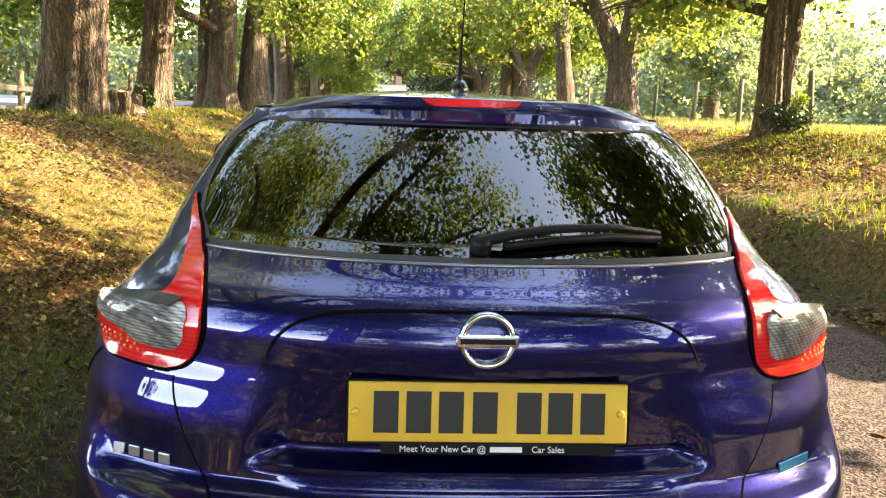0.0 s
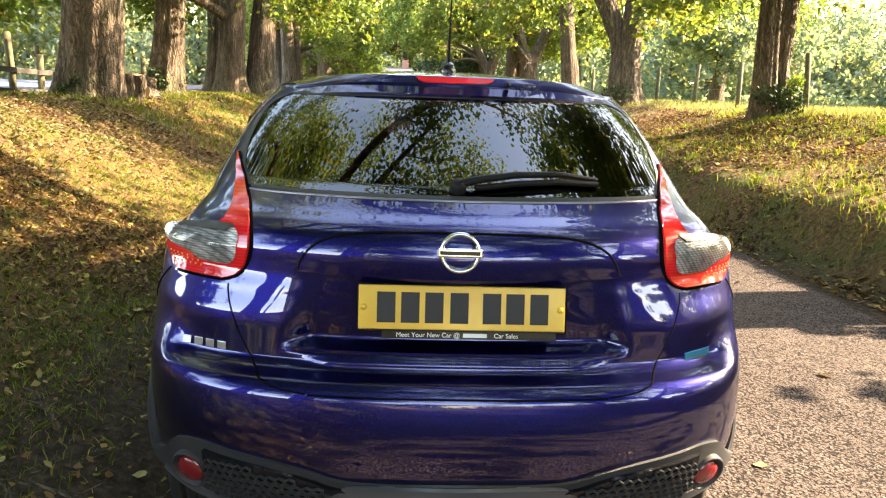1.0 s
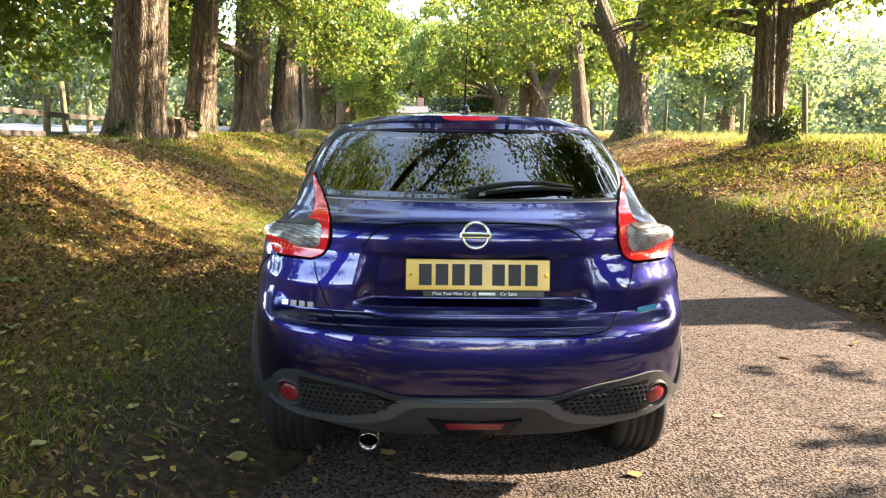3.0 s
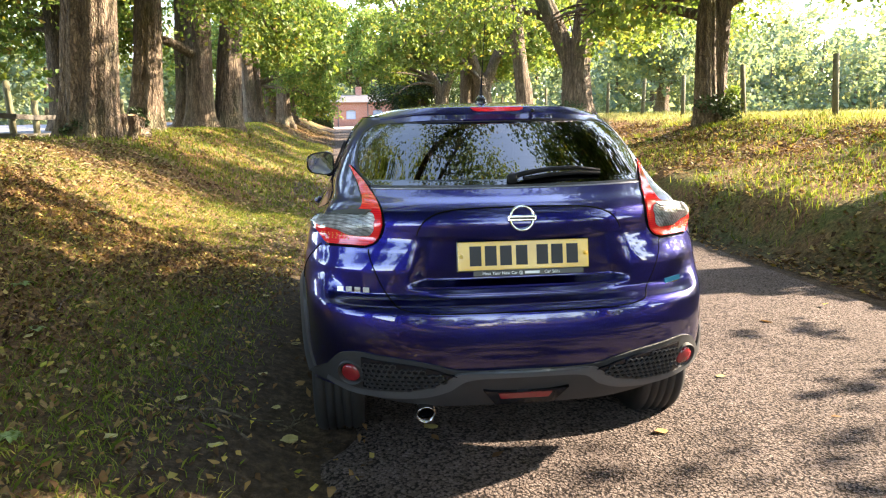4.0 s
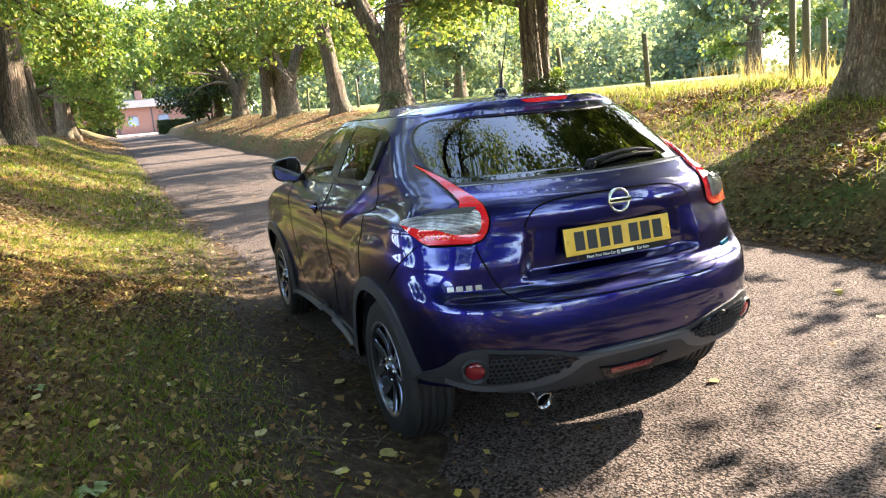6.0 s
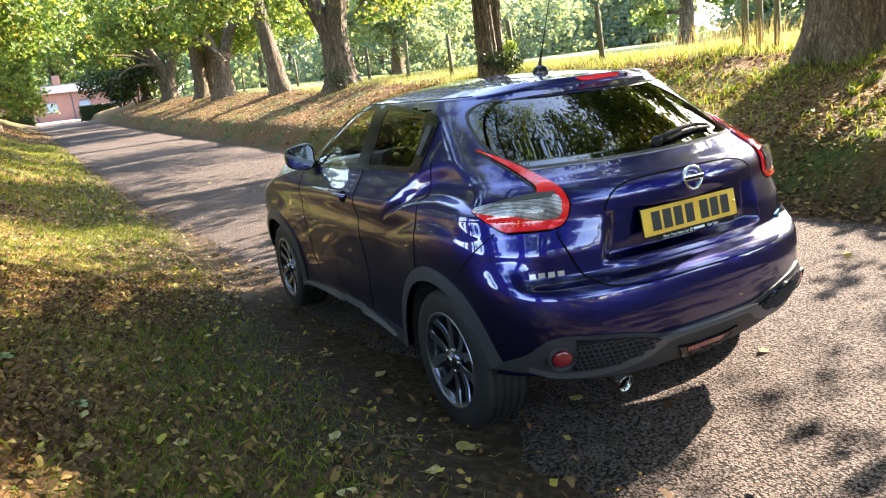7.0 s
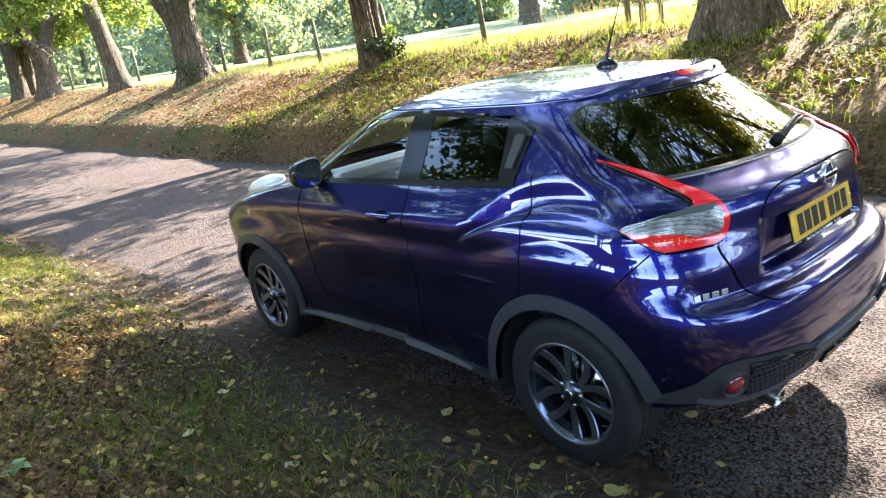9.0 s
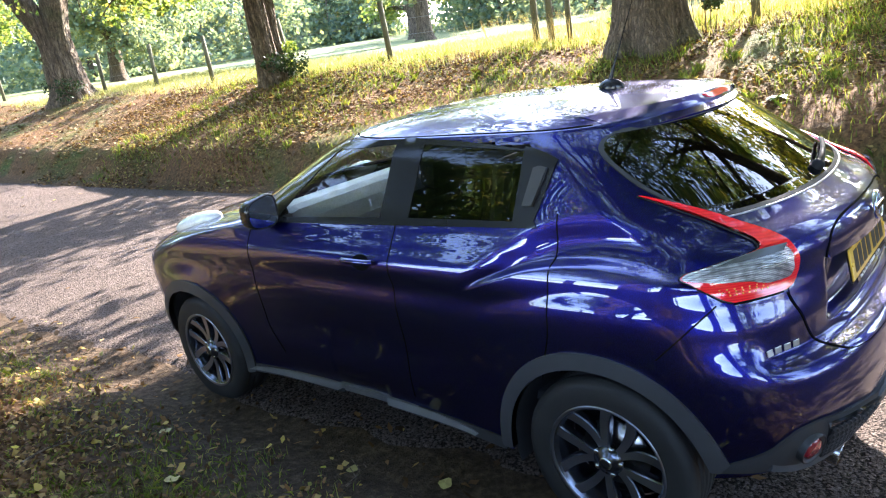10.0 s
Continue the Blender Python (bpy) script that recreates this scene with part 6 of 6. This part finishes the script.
slab("badge_inlay", (0.098, 0.010, 0.002), bm_m @ pose(0, 0, 0.0115), M_gloss, badge, bevel=0)
# model badge drawn as plain bars
for i in range(4):
    x, z = -0.712 + 0.034 * i, 0.776
    p, n = on_tail(x, z, 0.003)
    m = Matrix.Translation(p) @ n.to_track_quat("Z", "Y").to_matrix().to_4x4()
    slab("badge_letter", (0.026, 0.021, 0.0035), m, M_silver, car, "plain silver bar of the model badge", 0.0015)
p, n = on_tail(0.66, 0.765, 0.003)
m = Matrix.Translation(p) @ n.to_track_quat("Z", "Y").to_matrix().to_4x4() @ pose(0, 0, 0, 0, 0, 4)
eco = slab("eco_badge", (0.095, 0.024, 0.004), m, M_badge_blue, car, "small blue and chrome badge", 0.0015)
slab("badge_edge", (0.099, 0.005, 0.005), m @ pose(0, -0.011, 0), M_chrome, eco, bevel=0.001)


# rear wiper
def wiper():
    pts = []
    for x, z, o in ((-0.005, 1.185, 0.022), (0.05, 1.193, 0.032), (0.15, 1.204, 0.034), (0.27, 1.209, 0.030), (0.385, 1.203, 0.018)):
        p, n = on_tail(x, z, o)
        pts.append(p)
    pts = np.array(pts)
    t = np.linspace(0, 1, 24)
    q = np.stack([np.interp(t, np.linspace(0, 1, 5), pts[:, i]) for i in range(3)], 1)
    v, f = tubes([(q, 0.0125 - 0.006 * t, 8, 0)])
    w = part("wiper", mesh_np("wiper", v, f, M_wiper, True), car, "black rear wiper arm and blade")
    p, n = on_tail(-0.005, 1.185, 0.008)
    lathe("wiper_hub", [(0.022, -0.01), (0.022, 0.014), (0.015, 0.024), (0, 0.026)], Matrix.Translation(p) @ n.to_track_quat("Z", "Y").to_matrix().to_4x4(), M_wiper, w, seg=20)
    x = np.linspace(0.04, 0.385, 20)
    z = np.interp(x, [0.05, 0.15, 0.27, 0.385], [1.192, 1.204, 1.209, 1.203]) - 0.008
    P, _ = surf(s_at(x, z, 0), z, 0.014)
    v, f = tubes([(P, np.full(20, 0.009), 6, 0)])
    part("wiper_blade", mesh_np("wiper_blade", v, f, M_wiper, True), w)


wiper()

# aerial on the roof
bm = bmesh.new()
bmesh.ops.create_uvsphere(bm, u_segments=16, v_segments=10, radius=1, matrix=pose(0, 1.05, 1.528) @ Matrix.Diagonal((0.030, 0.060, 0.040, 1)))
aerial = part("aerial", bm_mesh("aerial", bm, M_gloss, True), car, "black roof aerial with thin whip")
t = np.linspace(0, 1, 12)
v, f = tubes([(np.stack([0 * t, 1.06 - 0.15 * t, 1.545 + 0.36 * t], 1), 0.012 * np.exp(-t * 6) + 0.0019, 8, 0)])
part("whip", mesh_np("whip", v, f, M_gloss, True), aerial)


# door mirrors
def mirror(k):
    """Rounded housing, deeper at its middle, with the mirror set in its rear face."""
    ang = np.linspace(0, 2 * np.pi, 40, endpoint=False)
    cx = np.sign(np.cos(ang)) * np.abs(np.cos(ang)) ** 0.62 * 0.094
    cz = np.sign(np.sin(ang)) * np.abs(np.sin(ang)) ** 0.62 * 0.078 * (1 - 0.14 * k * cx / 0.094)

    def rings(rows):
        return np.concatenate([np.stack([cx * f, np.full(40, d), cz * f], 1) for d, f in rows])

    m = pose(k * 0.885, 2.41, 1.19, 3, 0, k * -6)
    t = np.linspace(0, 1, 9)
    rows = [(0.0, 0.955), (0.004, 0.985)] + [(0.012 + 0.10 * q, math.sqrt(max(0.0, 1 - q ** 2.4))) for q in t]
    me = mesh_np("door_mirror", rings(rows), grid_faces(len(rows), 40, True), M_gloss, True)
    me.transform(m)
    hs = part("door_mirror", me, car, "gloss black door mirror")
    for nm, mat_, rr in (("mirror_rim", M_gloss, [(0.001, 0.96), (-0.002, 0.94), (-0.001, 0.90), (0.003, 0.885)]), ("mirror_glass", M_mirror, [(0.003, 0.89), (0.0025, 0.5), (0.0025, 0.01)])):
        me = mesh_np(nm, rings(rr), grid_faces(len(rr), 40, True), mat_, nm == "mirror_rim")
        me.transform(m)
        part(nm, me, hs)
    slab("mirror_foot", (0.16, 0.06, 0.045), pose(k * 0.775, 2.50, 1.135, 0, k * 14, 0), M_gloss, hs, bevel=0.012)


both(mirror)


# front door handles
def handle(k):
    y = np.linspace(1.75, 1.93, 14)
    P, n = surf(k * s_at(y, 0.99 + 0 * y, 1), 0.99 + 0 * y, 0.012 + 0.022 * np.sin(np.pi * np.linspace(0, 1, 14)) ** 0.5)
    v, f = tubes([(P, 0.013 + 0 * y, 8, 0)])
    h = part("door_handle", mesh_np("door_handle", v, f, M_paint, True), car, "body-coloured pull handle")
    # flat black patch stands in for the shaded hollow behind the handle
    C, R = np.meshgrid(np.linspace(0, 2 * np.pi, 25), np.linspace(0.05, 1, 4), indexing="ij")
    yy, zz_ = 1.83 + 0.055 * R * np.cos(C), 0.985 + 0.034 * R * np.sin(C)
    panel("handle_shade_patch", k * s_at(yy, zz_, 1), zz_, 0.0015, M_gap, h, skirt=0)


both(handle)


# bonnet lamps on the front wings
M_podlens = varied("pale_lamp_lens", [(0.3, (0.62, 0.60, 0.54)), (0.7, (0.78, 0.76, 0.70))], 12, 0.18, 60, 0.1, 0.001, 0.0, Coat_Weight=1.0)


def pod(k):
    bm = bmesh.new()
    bmesh.ops.create_uvsphere(bm, u_segments=20, v_segments=12, radius=1, matrix=pose(k * 0.66, 3.40, 1.035, -12, 0, k * -10) @ Matrix.Diagonal((0.075, 0.20, 0.055, 1)))
    part("wing_lamp", bm_mesh("wing_lamp", bm, M_podlens, True), car, "clear raised lamp on the front wing")


both(pod)


# wheels
def wheel(x, y, k):
    m = pose(x, y, HUB_Z, 0, 90 * k, 0)
    w = tagged(part("wheel", None, car), "dark five-spoke alloy wheel")
    half = 0.105
    prof = [(0.224, -half), (0.250, -half - 0.004), (0.290, -half - 0.006), (0.313, -half + 0.004), (0.323, -half + 0.02)]
    for g in (-0.055, -0.018, 0.018, 0.055):
        prof += [(0.326, g - 0.006), (0.3175, g - 0.005), (0.3175, g + 0.005), (0.326, g + 0.006)]
    prof += [(0.323, half - 0.02), (0.313, half - 0.004), (0.290, half + 0.006), (0.250, half + 0.004), (0.224, half)]
    lathe("tyre", prof, m, M_rubber, w, "black ribbed tyre", 64)
    prof = [(0.222, -half + 0.01), (0.205, -half + 0.03), (0.198, 0.0), (0.205, half - 0.03), (0.218, half - 0.012), (0.226, half - 0.002), (0.222, half + 0.004), (0.212, half - 0.004), (0.200, half - 0.018)]
    rim = lathe("rim", prof, m, M_alloy_dark, w, "dark alloy rim", 64)
    lathe("rim_lip", [(0.226, half - 0.004), (0.2265, half + 0.003), (0.219, half + 0.0045), (0.213, half - 0.002)], m, M_alloy, rim, "machined rim edge", 64)
    lathe("brake_disc", [(0.0, 0.02), (0.13, 0.02), (0.13, 0.0), (0.0, 0.0)], m, M_steel, w, seg=32)
    # black disc added in place of the shade behind the spokes
    lathe("wheel_shade_disc", [(0.198, -0.03), (0.0, -0.03)], m, M_gap, w, seg=32)
    for i in range(5):
        for j in (-1, 1):
            a0 = radians(72 * i + 90 + j * 7)
            a1 = radians(72 * i + 90 + j * 23)
            t = np.linspace(0, 1, 12)
            a = a0 + (a1 - a0) * t ** 1.1
            r = 0.038 + 0.172 * t
            wd = 0.014 + 0.010 * t
            tx, ty = np.cos(a), np.sin(a)
            px, py = -np.sin(a), np.cos(a)
            zf = half - 0.026 + 0.014 * t - 0.012 * np.sin(np.pi * t)
            rows = []
            for e, dz in ((-1.0, -0.03), (-1.0, -0.002), (-0.82, 0.003), (0.82, 0.003), (1.0, -0.002), (1.0, -0.03)):
                rows.append(np.stack([r * tx + e * wd * px, r * ty + e * wd * py, zf + dz], 1))
            v = np.stack(rows, 1)
            me = mesh_np("spoke", v.reshape(-1, 3), np.concatenate([grid_faces(12, 6)]), M_alloy_dark, False)
            me.materials.append(M_alloy)
            f = grid_faces(12, 6)
            me.polygons.foreach_set("material_index", np.where(f[:, 0] % 6 == 2, 1, 0).astype(np.int32))
            me.transform(m)
            part("spoke", me, rim)
    lathe("hub_cap", [(0.058, half - 0.04), (0.055, half - 0.016), (0.036, half - 0.008), (0.032, half - 0.004), (0.02, half + 0.002), (0.0, half + 0.003)], m, M_alloy_dark, w, "dark hub cap", 28)
    lathe("cap_ring", [(0.024, half + 0.0), (0.022, half + 0.004), (0.018, half + 0.004)], m, M_chrome, w, seg=24)
    for i in range(5):
        a = radians(72 * i + 54)
        lathe("wheel_nut", [(0.011, half - 0.04), (0.011, half - 0.014), (0.007, half - 0.010), (0, half - 0.010)], m @ pose(0.052 * math.cos(a), 0.052 * math.sin(a), 0), M_chrome, w, seg=8)
    return w


for k in (-1, 1):
    for y in AXLES:
        wheel(k * 0.748, y, k)

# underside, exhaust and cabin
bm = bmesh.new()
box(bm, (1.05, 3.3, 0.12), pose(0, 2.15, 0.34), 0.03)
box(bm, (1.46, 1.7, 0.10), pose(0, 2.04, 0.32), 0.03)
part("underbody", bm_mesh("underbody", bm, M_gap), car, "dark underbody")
bm = bmesh.new()
box(bm, (0.62, 0.36, 0.12), pose(-0.1, 0.5, 0.35), 0.05)
part("silencer", bm_mesh("silencer", bm, M_steel), car, "dull steel exhaust silencer")
pm = pose(-0.39, 0.11, 0.272, 106, 0, 0)
lathe("exhaust_pipe", [(0.036, -0.30), (0.039, 0.0), (0.0385, 0.003), (0.0345, 0.003), (0.0335, -0.03)], pm, M_steel, car, "round steel exhaust tip", 32)
lathe("pipe_bore", [(0.0337, -0.028), (0.032, -0.2), (0.0, -0.2)], pm, M_gap, car, seg=24)


def seat(x, y, w, tag):
    s = part("seat", None, car, tag)
    slab("cushion", (w, 0.5, 0.16), pose(x, y + 0.24, 0.60, 6, 0, 0), M_cloth, s, bevel=0.05)
    slab("backrest", (w, 0.15, 0.62), pose(x, y - 0.04, 0.90, 14, 0, 0), M_cloth, s, bevel=0.05)
    for hx in ((x,) if w < 0.8 else (x - 0.42, x, x + 0.42)):
        slab("headrest", (0.26, 0.10, 0.17), pose(hx, y - 0.14, 1.29, 10, 0, 0), M_cloth, s, bevel=0.04)


seat(-0.36, 1.86, 0.50, "dark cloth front seat")
seat(0.36, 1.86, 0.50, "dark cloth front seat")
seat(0.0, 1.02, 1.24, "dark cloth rear bench")
slab("dashboard", (1.36, 0.50, 0.24), pose(0, 2.72, 1.0, -8, 0, 0), M_cream, car, "grey dashboard top", 0.08)
v, f = tubes([(np.stack([0.36 + 0.185 * np.cos(t), 2.33 + 0.06 * np.sin(t), 1.03 + 0.175 * np.sin(t)], 1), np.full(40, 0.014), 8, 0) for t in [np.linspace(0, 2 * np.pi, 40)]])
wheel_ob = part("steering_wheel", mesh_np("steering_wheel", v, f, M_gloss, True), car, "black steering wheel")
slab("steering_hub", (0.14, 0.05, 0.11), pose(0.36, 2.35, 1.03, -18, 0, 0), M_gloss, wheel_ob, bevel=0.02)
slab("steering_spoke", (0.34, 0.02, 0.03), pose(0.36, 2.345, 1.03, -18, 0, 0), M_alloy, wheel_ob, bevel=0.006)
slab("cabin_floor", (1.36, 2.3, 0.05), pose(0, 1.7, 0.42), M_cloth, car, bevel=0.01)
slab("parcel_shelf", (1.1, 0.42, 0.03), pose(0, 0.72, 1.08), M_cloth, car, bevel=0.008)
slab("cabin_mirror", (0.22, 0.03, 0.06), pose(0, 2.36, 1.38), M_gloss, car, bevel=0.012)

car.matrix_basis = pose(-0.026, -0.048, 0, 0, 0, -1.74) @ Matrix.Scale(0.985, 4)
